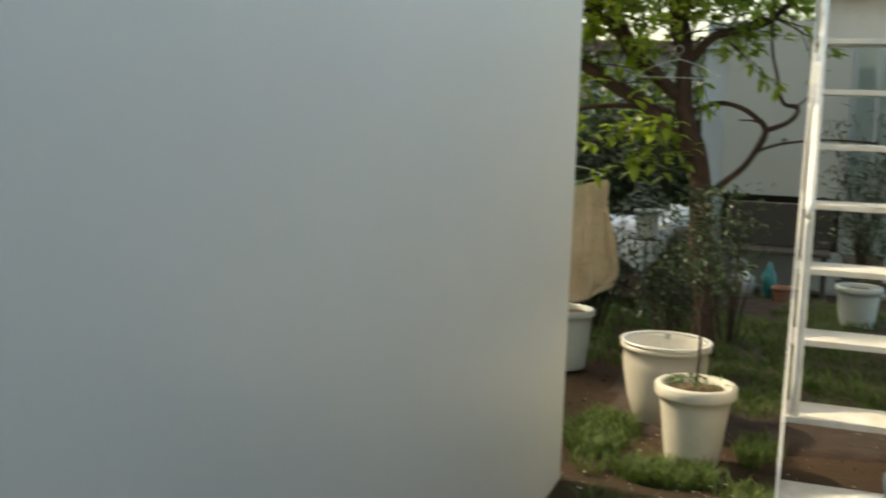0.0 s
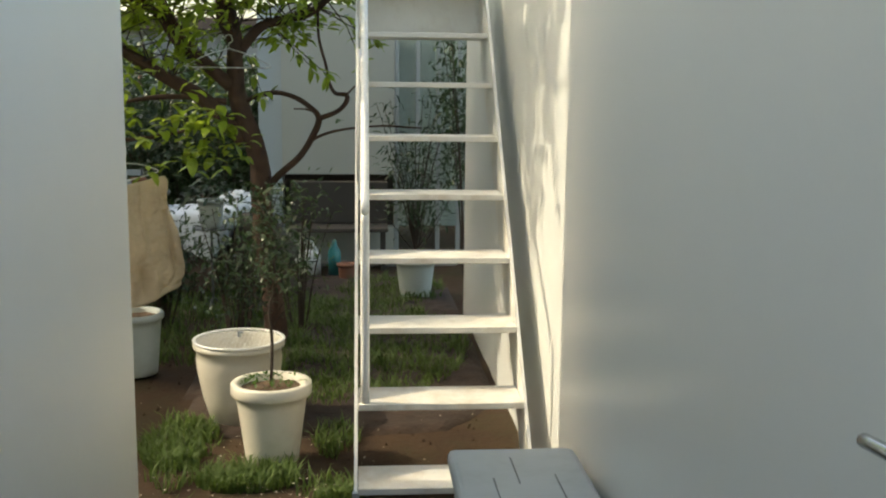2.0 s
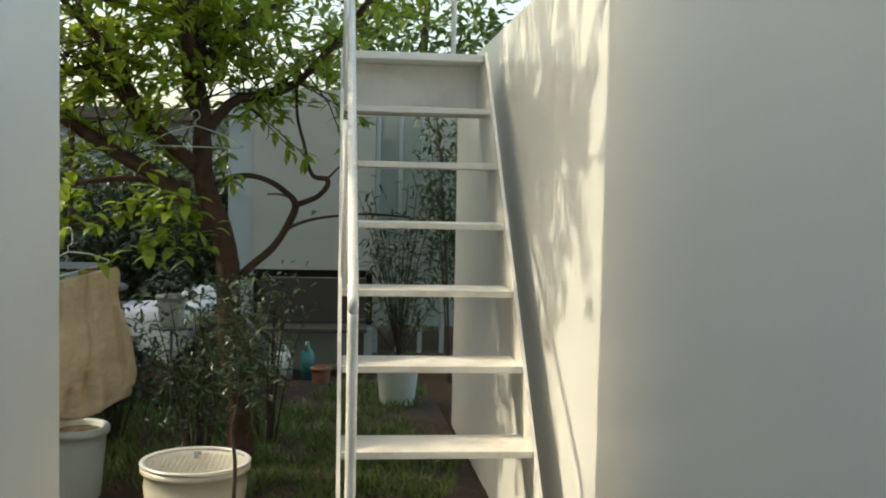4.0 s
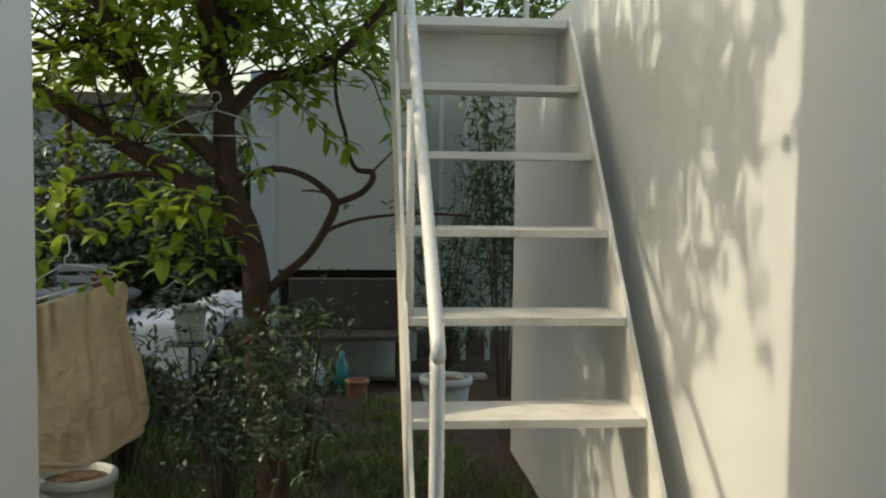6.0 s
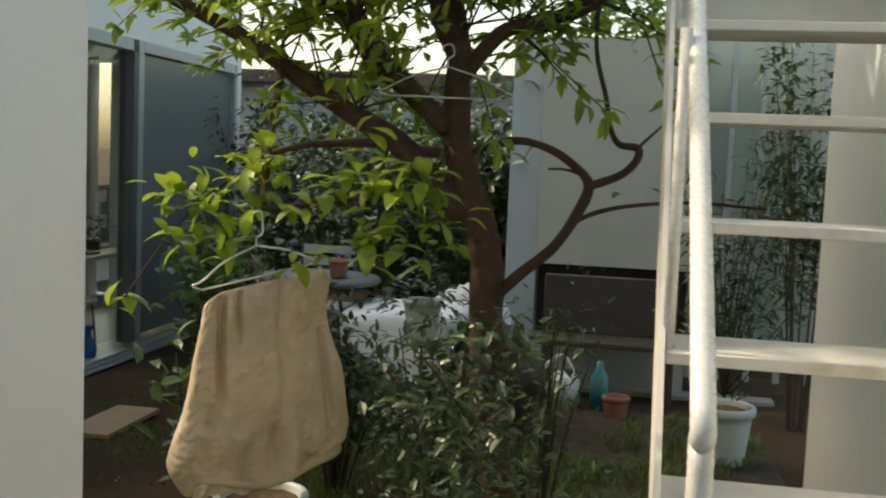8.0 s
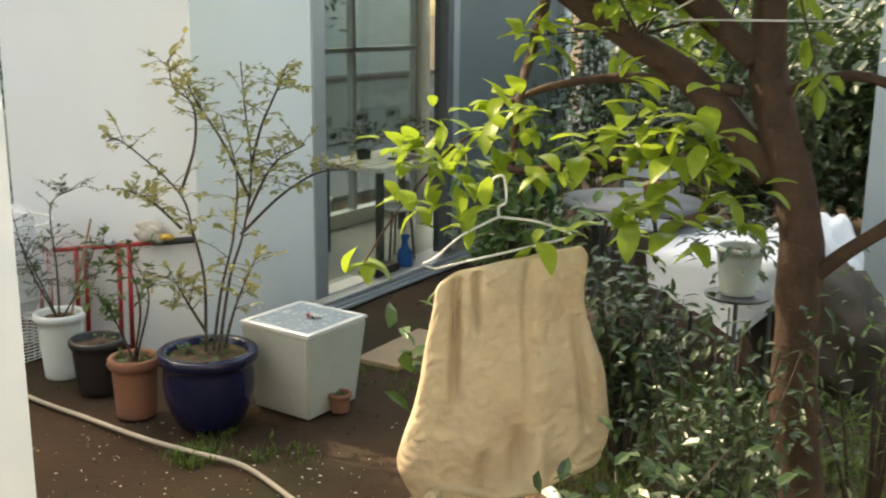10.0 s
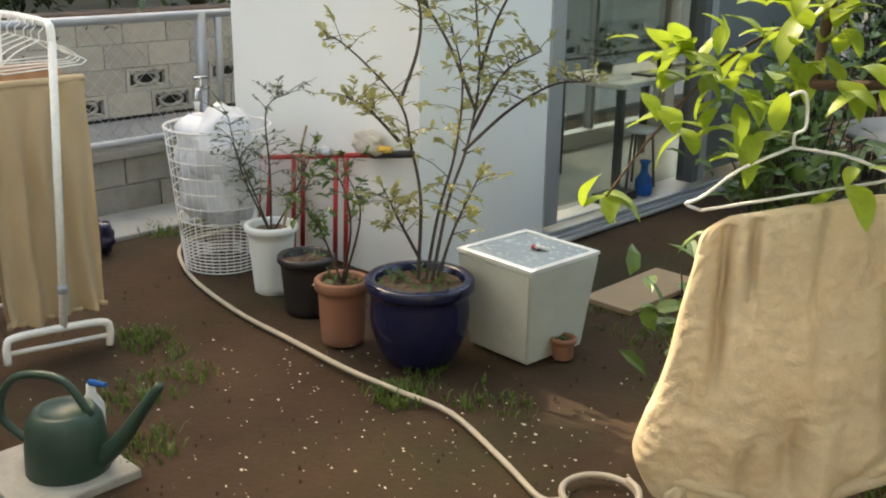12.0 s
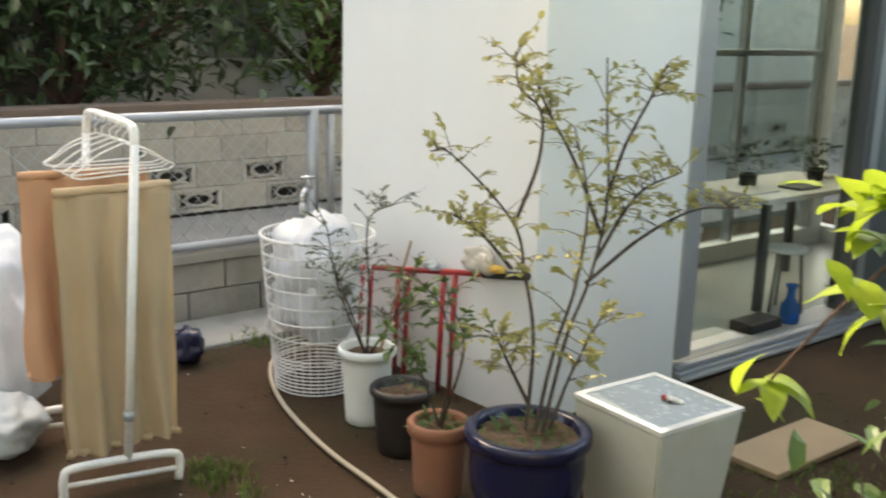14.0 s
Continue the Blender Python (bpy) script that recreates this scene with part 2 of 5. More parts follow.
def tube(pts, r0, r1=None, sides=8, bm=None, closed=False, wobble=0.0):
    """A round bar along pts, tapering from r0 to r1."""
    bm = bm or bmesh.new()
    r1 = r0 if r1 is None else r1
    pts = [Vector(p) for p in pts]
    rings, side = [], None
    n = len(pts)
    for i, p in enumerate(pts):
        a, b = pts[i - 1 if i else (n - 1 if closed else 0)], pts[i + 1 if i < n - 1 else (0 if closed else i)]
        d = (b - a).normalized()
        side = d.orthogonal().normalized() if side is None else (side - d * side.dot(d)).normalized()
        up = d.cross(side)
        r = r0 + (r1 - r0) * i / max(1, n - 1)
        ring = []
        for k in range(sides):
            w = 1 + (wobble * noise.noise(p * 6 + Vector((k * 1.7, 0, 0))) if wobble else 0)
            a_ = 2 * math.pi * k / sides
            ring.append(bm.verts.new(p + (side * math.cos(a_) + up * math.sin(a_)) * r * w))
        rings.append(ring)
    last = n if closed else n - 1
    for i in range(last):
        A, B = rings[i], rings[(i + 1) % n]
        for k in range(sides):
            bm.faces.new((A[k], A[(k + 1) % sides], B[(k + 1) % sides], B[k]))
    if not closed:
        bm.faces.new(rings[0][::-1])
        bm.faces.new(rings[-1])
    return bm


def lathe(profile, seg=32, at=(0, 0, 0), bm=None):
    """A turned body from (radius, height) pairs; closed at radius 0."""
    bm = bm or bmesh.new()
    rings = []
    for r, z in profile:
        if r <= 1e-5:
            rings.append([bm.verts.new((at[0], at[1], at[2] + z))])
        else:
            rings.append([bm.verts.new((at[0] + r * math.cos(2 * math.pi * k / seg), at[1] + r * math.sin(2 * math.pi * k / seg), at[2] + z)) for k in range(seg)])
    for A, B in zip(rings, rings[1:]):
        for k in range(seg):
            k2 = (k + 1) % seg
            if len(A) == 1 and len(B) > 1:
                bm.faces.new((A[0], B[k2], B[k]))
            elif len(B) == 1 and len(A) > 1:
                bm.faces.new((A[k], A[k2], B[0]))
            elif len(A) > 1:
                bm.faces.new((A[k], A[k2], B[k2], B[k]))
    return bm


def leaf(verts, faces, pos, way, length, width, rng, droop=0.2):
    """One leaf, folded along its midrib and bent down at the tip."""
    way = Vector(way).normalized()
    side = way.cross(Vector((rng.uniform(-0.5, 0.5), rng.uniform(-0.5, 0.5), 1))).normalized()
    up = side.cross(way)
    n = len(verts)
    pos = Vector(pos)
    for a, b, c in ((0, 0, 0), (0.3, 0.42, 0.06), (0.3, -0.42, 0.06), (0.35, 0, 0), (0.68, 0.36, 0.0), (0.68, -0.36, 0.0), (0.7, 0, -0.05), (1, 0, -droop)):
        verts.append(pos + way * (a * length) + side * (b * width) + up * (c * length))
    faces += [(n, n + 3, n + 1), (n, n + 2, n + 3), (n + 1, n + 3, n + 6, n + 4), (n + 3, n + 2, n + 5, n + 6), (n + 4, n + 6, n + 7), (n + 6, n + 5, n + 7)]


def sprig(verts, faces, tip, out, count, length, width, rng, spread=0.9):
    """A rosette of leaves at a twig's end."""
    for i in range(count):
        d = Vector(out).normalized() + Vector((rng.gauss(0, spread), rng.gauss(0, spread), rng.gauss(0.05, spread * 0.6)))
        k = rng.uniform(0.7, 1.15)
        leaf(verts, faces, Vector(tip) + Vector((rng.gauss(0, 0.012), rng.gauss(0, 0.012), rng.gauss(0, 0.012))), d, length * k, width * k, rng, rng.uniform(0.0, 0.35))


# ---- the setting ----
def build_ground():
    """One sheet out to the horizon, finely divided in the garden."""
    bm = bmesh.new()
    xs = [-900, -200, -60, -20] + [-5.72 + 0.14 * i for i in range(56)] + [4, 20, 60, 200, 900]
    ys = [-900, -200, -60, -20, -7] + [-3.4 + 0.14 * i for i in range(82)] + [10, 20, 60, 200, 900]
    grid = []
    for y in ys:
        row = []
        for x in xs:
            h = 0.0
            if -5.6 < x < 2.2 and -3.2 < y < 8:
                h = 0.018 * noise.noise(Vector((x * 1.3, y * 1.3, 0))) + 0.01 * noise.noise(Vector((x * 5, y * 5, 3)))
            row.append(bm.verts.new((x, y, h - 0.008)))
        grid.append(row)
    for A, B in zip(grid, grid[1:]):
        for k in range(len(A) - 1):
            bm.faces.new((A[k], A[k + 1], B[k + 1], B[k]))
    return tagged(part("ground", bm, M_SOIL, smooth=True), "bare brown garden soil with patches of moss and weeds", "ground", kind="structure")


build_ground()
# Soil sheet whose dark colour also carries the shade under tree and stair.
part_mulch = bmesh.new()
bmesh.ops.create_grid(part_mulch, x_segments=30, y_segments=50, size=0.5)
for v in part_mulch.verts:
    u, w = v.co.x * 2, v.co.y * 2
    edge = max(0.0, 1 - (u * u) ** 2 - (w * w) ** 2)
    v.co = Vector((-0.72 + u * 0.80, 2.98 + w * 2.0, 0.012 + edge * (0.008 + 0.022 * noise.noise(Vector((u * 9, w * 14, 1)))) - (0.06 if edge == 0 else 0)))
tagged(part("soil_bed", part_mulch, M_MULCH, smooth=True), "damp soil bed under the stair and tree, darkened for their shade", "soil", kind="structure")


def wall(name, label, mat, *dims):
    return tagged(part(name, box(*dims), mat), label, "wall", kind="structure")


wall("wall_east", "white painted steel wall beside the stair", M_STEELWALL, 0.075, 0.40, -7.0, 3.55, -0.1, 2.14)
wall("wall_south", "tall white painted steel wall of the neighbouring unit", M_STEELWALL, -4.6, -1.422, -7.0, 0.34, -0.1, 3.7)
wall("wall_behind", "plain white wall closing the alley", M_WALL, -1.422, 0.075, -7.2, -7.0, -0.1, 2.2)

# the garden pavilion with its white corner and glazed side
X0, X1, Y0, Y1, HP = -5.27, -3.95, 3.10, 7.04, 2.45
wall("pavilion_wall_south", "bright white rendered wall of the garden pavilion", M_WALL, X0, X1, Y0, Y0 + 0.1, -0.05, HP)
wall("pavilion_wall_corner", "white rendered wall beside the glazed door", M_WALL, X1 - 0.1, X1, Y0 + 0.1, 3.945, -0.05, HP)
wall("pavilion_wall_above", "white wall band above the glazing", M_WALL, X1 - 0.1, X1, 3.945, Y1, 2.10, HP)
wall("pavilion_wall_north", "white end wall of the garden pavilion", M_WALL, -5.063, X1, Y1, Y1 + 0.1, -0.05, HP)
wall("pavilion_wall_north_low", "low white wall under the end window", M_WALL, X0, -5.063, Y1, Y1 + 0.1, -0.05, 0.14)
wall("pavilion_wall_north_top", "white wall above the end window", M_WALL, X0, -5.063, Y1, Y1 + 0.1, 2.1, HP)
wall("pavilion_wall_west_low", "low white wall under the street window", M_WALL, X0, X0 + 0.1, Y0 + 0.1, Y1, -0.05, 0.14)
wall("pavilion_wall_west_top", "white wall above the street window", M_WALL, X0, X0 + 0.1, Y0 + 0.1, Y1, 2.1, HP)
wall("pavilion_wall_west_pier", "white pier beside the street window", M_WALL, X0, X0 + 0.1, Y0 + 0.1, 3.36, 0.14, 2.1)
wall("pavilion_wall_west_end", "white pier at the end of the street window", M_WALL, X0, X0 + 0.1, 6.909, Y1, 0.14, 2.1)
tagged(part("pavilion_floor", box(X0 + 0.1, X1 - 0.1, Y0 + 0.1, Y1, -0.03, 0.03), M_FLOOR), "smooth grey concrete floor inside the pavilion", "floor", kind="structure")
tagged(part("pavilion_ceiling", box(X0 + 0.1, X1 - 0.1, Y0 + 0.1, Y1, 2.25, 2.4), M_INWALL), "plain pale ceiling of the pavilion room", "ceiling", kind="structure")
# Added block, never in view: its shadow darkens the steel wall beyond the stair.
wall("pavilion_upper_storey", "unseen white block above the pavilion, added to shade the steel wall", M_WALL, X0, -5.583, Y0, 5.999, HP + 0.124, 5.9)
tagged(part("pavilion_roof", box(X0, X1, Y0, Y1 + 0.1, HP, HP + 0.12), M_WALL), "flat white roof slab", "roof", kind="structure")


def sliding_door():
    d = thing("glass_door", "tall clear sliding glass door in an aluminium frame", "door", kind="structure")
    for y0, y1, z0, z1 in ((3.945, 4.049, 0.10, 2.10), (4.049, 5.284, 2.02, 2.10)):
        part("frame", box(X1 - 0.09, X1 + 0.01, y0, y1, z0, z1, 0.004), M_ALU, d)
    part("mullion", box(X1 - 0.09, X1 + 0.015, 5.284, 5.349, 0.10, 2.02, 0.004), M_DARKALU, d)
    part("mullion", box(X1 - 0.09, X1 + 0.012, 5.354, 5.427, 0.10, 2.10, 0.004), M_ALU, d)
    part("stile", box(X1 - 0.065, X1 - 0.03, 4.049, 4.101, 0.14, 2.02, 0.004), M_ALU, d)
    pane = part("pane", box(X1 - 0.052, X1 - 0.046, 4.101, 5.284, 0.14, 2.02), M_GLASS, d)
    pane.visible_shadow = False
    for i, z in enumerate((0.012, 0.032, 0.056)):
        part("track", box(X1 - 0.03, X1 + 0.05 - 0.02 * i, 3.958, 6.987, z - 0.009, z + 0.009, 0.003), M_ALU, d)
    part("sill", box(X1 - 0.1, X1 + 0.0, 3.958, 6.987, -0.03, 0.016), M_DARKALU, d)
    p = thing("fixed_panel", "dark grey glazed panel beside the door", "window", kind="structure")
    part("panel", box(X1 - 0.07, X1 - 0.03, 5.432, 6.987, 0.13, 2.02), M_GREYPANEL, p)
    part("frame", box(X1 - 0.09, X1 + 0.01, 5.432, 6.987, 2.024, 2.10, 0.004), M_ALU, p)
    part("frame", box(X1 - 0.09, X1 + 0.01, 6.987, 7.039, 0.13, 2.02, 0.004), M_ALU, p)
    w = thing("window_west", "wide street window of the pavilion with thin frames", "window", kind="structure")
    for y in (3.36, 4.374, 5.349, 5.999, 6.857):
        part("frame", box(X0 + 0.02, X0 + 0.08, y, y + 0.04, 0.14, 2.1, 0.004), M_ALU, w)
    part("frame", box(X0 + 0.02, X0 + 0.08, 3.40, 6.857, 1.32, 1.36, 0.004), M_ALU, w)
    pane = part("pane", box(X0 + 0.045, X0 + 0.05, 3.40, 6.857, 0.14, 2.1), M_GLASS, w)
    pane.visible_shadow = False


sliding_door()

# the far white building behind the tree; shade is put into its wall colour
wall("wall_north", "far white wall of the house behind the tree, darkened for shade", M_FARWALL, -1.30, -0.34, 5.58, 5.86, 0.77, 2.20)
wall("wall_north_base", "base of the far house wall, darkened for shade", M_FARWALL, -1.30, -0.34, 5.58, 5.86, -0.05, 0.30)
wall("wall_north_side", "pale blue grey panel wall beside the white wall", M_PALEPANEL, -1.50, -1.304, 5.63, 5.86, -0.05, 2.19)
# Dark brown board at the back of the gap; its colour imitates recess shade.
wall("wall_north_back", "dark panel painted as the recess shade under the far wall", M_DARKBROWN, -1.30, -0.34, 5.81, 5.9, 0.30, 0.77)
fw = thing("window_north", "curtained glass window of the far house", "window", kind="structure")
part("curtain", box(-0.336, 0.5, 5.76, 5.8, 0.3, 2.3), M_INWALL, fw, "pale hanging curtain")
for i in range(5):
    part("frame", box(-0.336 + 0.18 * i, -0.30 + 0.18 * i, 5.60, 5.65, 0.1, 2.3, 0.004), M_ALU, fw)
p = part("pane", box(-0.30, 0.5, 5.625, 5.63, 0.12, 2.3), M_GLASS, fw)
tagged(part("gravel_strip", box(-1.5, 0.2, 5.42, 5.56, -0.02, 0.02, 0.006), M_CONC), "grey kerb strip at the foot of the far wall", "kerb", kind="structure")

# street, kerb wall, fence and block wall
tagged(part("road", box(-8.14, -5.99, -8, 16, -0.03, 0.035), M_ASPHALT), "narrow worn grey asphalt street behind the fence", "road", kind="structure")
tagged(part("verge", box(-5.86, -5.45, 0.2, 3.9, -0.03, 0.016, 0.01), M_CONC), "grey concrete apron below the retaining kerb", "pavement", kind="structure")


def kerb_wall():
    k = thing("retaining_kerb", "low weathered concrete block retaining wall", "wall", kind="structure")
    for i in range(15):
        for r in range(2):
            y = -0.6 + i * 0.4 + (0.2 if r else 0)
            part("block", box(-5.99, -5.88, y + 0.004, y + 0.396, 0.0 + r * 0.15, 0.146 + r * 0.15, 0.005, 1), M_CONC, k)
    part("cap", box(-6.01, -5.85, -0.6, 5.6, 0.30, 0.35, 0.008), M_CONC, k)


kerb_wall()


def fence():
    f = thing("pipe_fence", "galvanised pipe fence with chain link mesh", "fence")
    for y in (1.2, 3.31, 5.4):
        part("post", tube([(-5.88, y, 0.35), (-5.88, y, 1.03)], 0.032, sides=12), M_GALV, f, smooth=True)
    part("post", tube([(-5.86, 3.41, 0.35), (-5.86, 3.41, 1.0)], 0.02, sides=10), M_GALV, f, smooth=True)
    part("rail", tube([(-5.88, -0.6, 1.02), (-5.88, 5.6, 1.02)], 0.024, sides=12), M_GALV, f, smooth=True)
    part("rail", tube([(-5.88, -0.6, 0.38), (-5.88, 5.6, 0.38)], 0.022, sides=12), M_GALV, f, smooth=True)
    bm = bmesh.new()
    for s in (1, -1):
        for i in range(84):
            y = -1.2 + i * 0.085
            a, b = (y, 0.40), (y + 0.6 * s, 1.0)
            tube([(-5.885, a[0], a[1]), (-5.885, b[0], b[1])], 0.0022, sides=3, bm=bm)
    part("mesh", bm, M_GALV, f, "thin chain link wire mesh")


fence()


def block_wall():
    w = thing("block_wall", "stained concrete block wall with openwork blocks across the street", "wall", kind="structure")
    part("core", box(-8.31, -8.245, -3.0, 16.0, 0.02, 0.80), M_MORTAR, w)
    solid = None
    for r in range(4):
        z = 0.055 + r * 0.185
        for i in range(36):
            y = -0.9 + i * 0.37 + (0.165 if r % 2 else 0)
            opened = r in (0, 1) and i % 2 == r
            if not opened:
                if solid is None:
                    solid = part("block", box(-8.24, -8.15, 0.0015, 0.3685, 0.0015, 0.1835, 0.003, 1), M_BLOCK, w)
                    solid.location = (0, y, z)
                else:
                    o = new("block", solid.data)
                    o.parent, o.location = w, (0, y, z)
            else:
                bm = box(-8.20, -8.15, y + 0.004, y + 0.366, z + 0.004, z + 0.030)
                box(-8.20, -8.15, y + 0.004, y + 0.366, z + 0.155, z + 0.181, bm=bm)
                box(-8.20, -8.15, y + 0.004, y + 0.034, z + 0.030, z + 0.155, bm=bm)
                box(-8.20, -8.15, y + 0.336, y + 0.366, z + 0.030, z + 0.155, bm=bm)
                c = (y + 0.185, z + 0.0925)
                oval = [(-8.17, c[0] + 0.10 * math.cos(2 * math.pi * k / 20), c[1] + 0.05 * math.sin(2 * math.pi * k / 20)) for k in range(20)]
                tube(oval, 0.015, sides=6, bm=bm, closed=True)
                for sy in (1, -1):
                    for sz in (1, -1):
                        tube([(-8.17, c[0] + sy * 0.075, c[1] + sz * 0.04), (-8.17, c[0] + sy * 0.155, c[1] + sz * 0.066)], 0.012, sides=5, bm=bm)
                part("openwork_block", bm, M_BLOCK, w)
    part("coping", box(-8.35, -8.12, -3.0, 16.0, 0.80, 0.855, 0.008), M_COPING, w, "brown coping slab")


block_wall()


# ---- the stair ----
RISE, GOING, SW = 0.235, 0.2207, 0.640


def tread_at(k):
    return 0.565 + GOING * (k - 3), RISE * k - 0.12


def stair():
    s = thing("steel_stair", "steep white painted steel stair with worn rusty treads", "stair")
    for x0, x1 in ((-SW, -SW + 0.012), (-0.012, 0.0)):
        bm = bmesh.new()
        y1, z1 = tread_at(0.42)
        y9, z9 = tread_at(9)
        deep = 0.20
        prof = [(y1 - 0.01, z1 - 0.05), (y9 - 0.012, z9 + 0.03), (y9 + 0.34, z9 + 0.03), (y9 + 0.34, z9 - 0.20), (y9 + deep, z9 - 0.20), (y1 + deep + 0.02, z1 - 0.05)]
        A, B = [bm.verts.new((x0, *p)) for p in prof], [bm.verts.new((x1, *p)) for p in prof]
        bm.faces.new(A[::-1])
        bm.faces.new(B)
        for i in range(len(prof)):
            bm.faces.new((A[i], A[(i + 1) % len(prof)], B[(i + 1) % len(prof)], B[i]))
        bmesh.ops.recalc_face_normals(bm, faces=bm.faces)
        part("stringer", bm, M_STAIR, s)
    for k in range(1, 9):
        y, z = tread_at(k)
        part("tread", box(-SW + 0.014, -0.014, y, y + 0.225, z - 0.024, z, 0.003), M_TREAD, s, "white tread with rust worn through")
    y, z = tread_at(9)
    part("landing", box(-SW + 0.014, -0.014, y - 0.01, y + 0.36, z - 0.012, z + 0.02, 0.003), M_STAIR, s)
    part("riser", box(-SW + 0.014, -0.014, y + 0.17, y + 0.18, z - 0.215, z - 0.014), M_STAIR, s)
    for x in (-SW + 0.006, -0.006):
        part("leg", box(x - 0.012, x + 0.012, tread_at(1)[0] - 0.0, tread_at(1)[0] + 0.02, -0.02, 0.10), M_GALV, s)
    # handrail on the open side: a bent tube, its lower and upper posts
    xr = -SW + 0.040
    yb, zb = 0.365, 1.07
    part("handrail", tube(spline([(xr, yb, tread_at(2)[1]), (xr, yb, zb - 0.12), (xr, yb + 0.012, zb - 0.02), (xr, yb + 0.09, zb + 0.09), (xr, yb + 1.12, zb + 0.88), (xr, yb + 1.6, zb + 1.25)], 5), 0.0165, sides=14), M_RAIL, s, smooth=True)
    for k in (5, 8):
        y, z = tread_at(k)
        part("baluster", tube([(-SW + 0.018, y + 0.04, z), (-SW + 0.018, y + 0.04, z + 0.60)], 0.012, sides=10), M_RAIL, s, smooth=True)
    part("post", tube([(-0.126, 2.1, 2.0), (-0.126, 2.1, 3.0)], 0.012, sides=10), M_RAIL, s, smooth=True)


stair()


def chest():
    c = thing("storage_chest", "weathered grey plastic chest with a split lid", "chest", at=(0, 0, 0))
    part("body", box(-0.33, 0.03, -1.03, -0.29, 0.0, 0.34, 0.02, 3), M_CHEST, c)
    part("lid", box(-0.35, 0.045, -1.06, -0.265, 0.342, 0.40, 0.022, 3), M_CHEST, c)
    for x, y0, y1 in ((-0.17, -0.56, -0.36), (-0.24, -0.84, -0.52), (-0.06, -0.72, -0.5), (-0.1, -1.02, -0.84)):
        part("crack", box(x, x + 0.004, y0, y1, 0.399, 0.4015), M_DARKALU, c, "dark crack in the lid")


chest()
handle = thing("door_lever", "chrome lever handle on the white steel wall", "handle")
part("rose", tube([(0.079, -2.17, 1.06), (0.066, -2.17, 1.06)], 0.026, sides=20), M_BRASS, handle, smooth=True)
part("lever", tube(spline([(0.07, -2.17, 1.06), (0.035, -2.17, 1.06), (0.03, -2.15, 1.058), (0.03, -2.06, 1.05)], 5), 0.010, sides=10), M_BRASS, handle, smooth=True)


# ---- pots and plants ----
def pot(name, label, mat, at, r_top, r_bot, h, rim=0.016, rim_h=0.035, soil=M_POTSOIL, belly=0.0, group="", fill=0.03):
    t = thing(name, label, "plant pot", group, at=(at[0], at[1], 0))
    wall_ = 0.012
    prof = [(0, 0.004), (r_bot - 0.006, 0.0), (r_bot, 0.006)]
    for i in range(1, 9):
        k = i / 8
        prof.append((r_bot + (r_top - rim - r_bot) * k + belly * math.sin(math.pi * k), (h - rim_h) * k))
    prof += [(r_top - 0.004, h - rim_h), (r_top, h - rim_h + 0.006), (r_top, h - 0.006), (r_top - 0.006, h), (r_top - rim - 0.004, h), (r_top - rim - wall_, h - 0.008), (r_top - rim - wall_, h - fill - 0.03), (0, h - fill - 0.03)]
    part("body", lathe(prof, 40), mat, t, smooth=True)
    if soil:
        bm = bmesh.new()
        rs = r_top - rim - wall_ - 0.001
        rings = [[bm.verts.new((0, 0, h - fill))]]
        for j in range(1, 6):
            r = rs * j / 5
            rings.append([bm.verts.new((r * math.cos(2 * math.pi * k / 24), r * math.sin(2 * math.pi * k / 24), h - fill + 0.012 * noise.noise(Vector((r * 40 * math.cos(k), k * 2.0, at[0] * 9))))) for k in range(24)])
        for k in range(24):
            bm.faces.new((rings[0][0], rings[1][k], rings[1][(k + 1) % 24]))
        for A, B in zip(rings[1:], rings[2:]):
            for k in range(24):
                bm.faces.new((A[k], B[k], B[(k + 1) % 24], A[(k + 1) % 24]))
        part("soil", bm, soil, t, "crumbly brown soil")
    return t


def weeds(parent, r, z, count, seed, length=0.05, mat=M_LEAFMID):
    rng = random.Random(seed)
    V, F = [], []
    for i in range(count):
        a, d = rng.uniform(0, 6.28), r * math.sqrt(rng.random())
        leaf(V, F, (d * math.cos(a), d * math.sin(a), z), (rng.gauss(0, 1), rng.gauss(0, 1), rng.uniform(0.3, 1.4)), length * rng.uniform(0.5, 1.2), length * 0.4, rng)
    return tagged(raw("weed", V, F, mat, parent, "small green weeds"), kind="stuff")


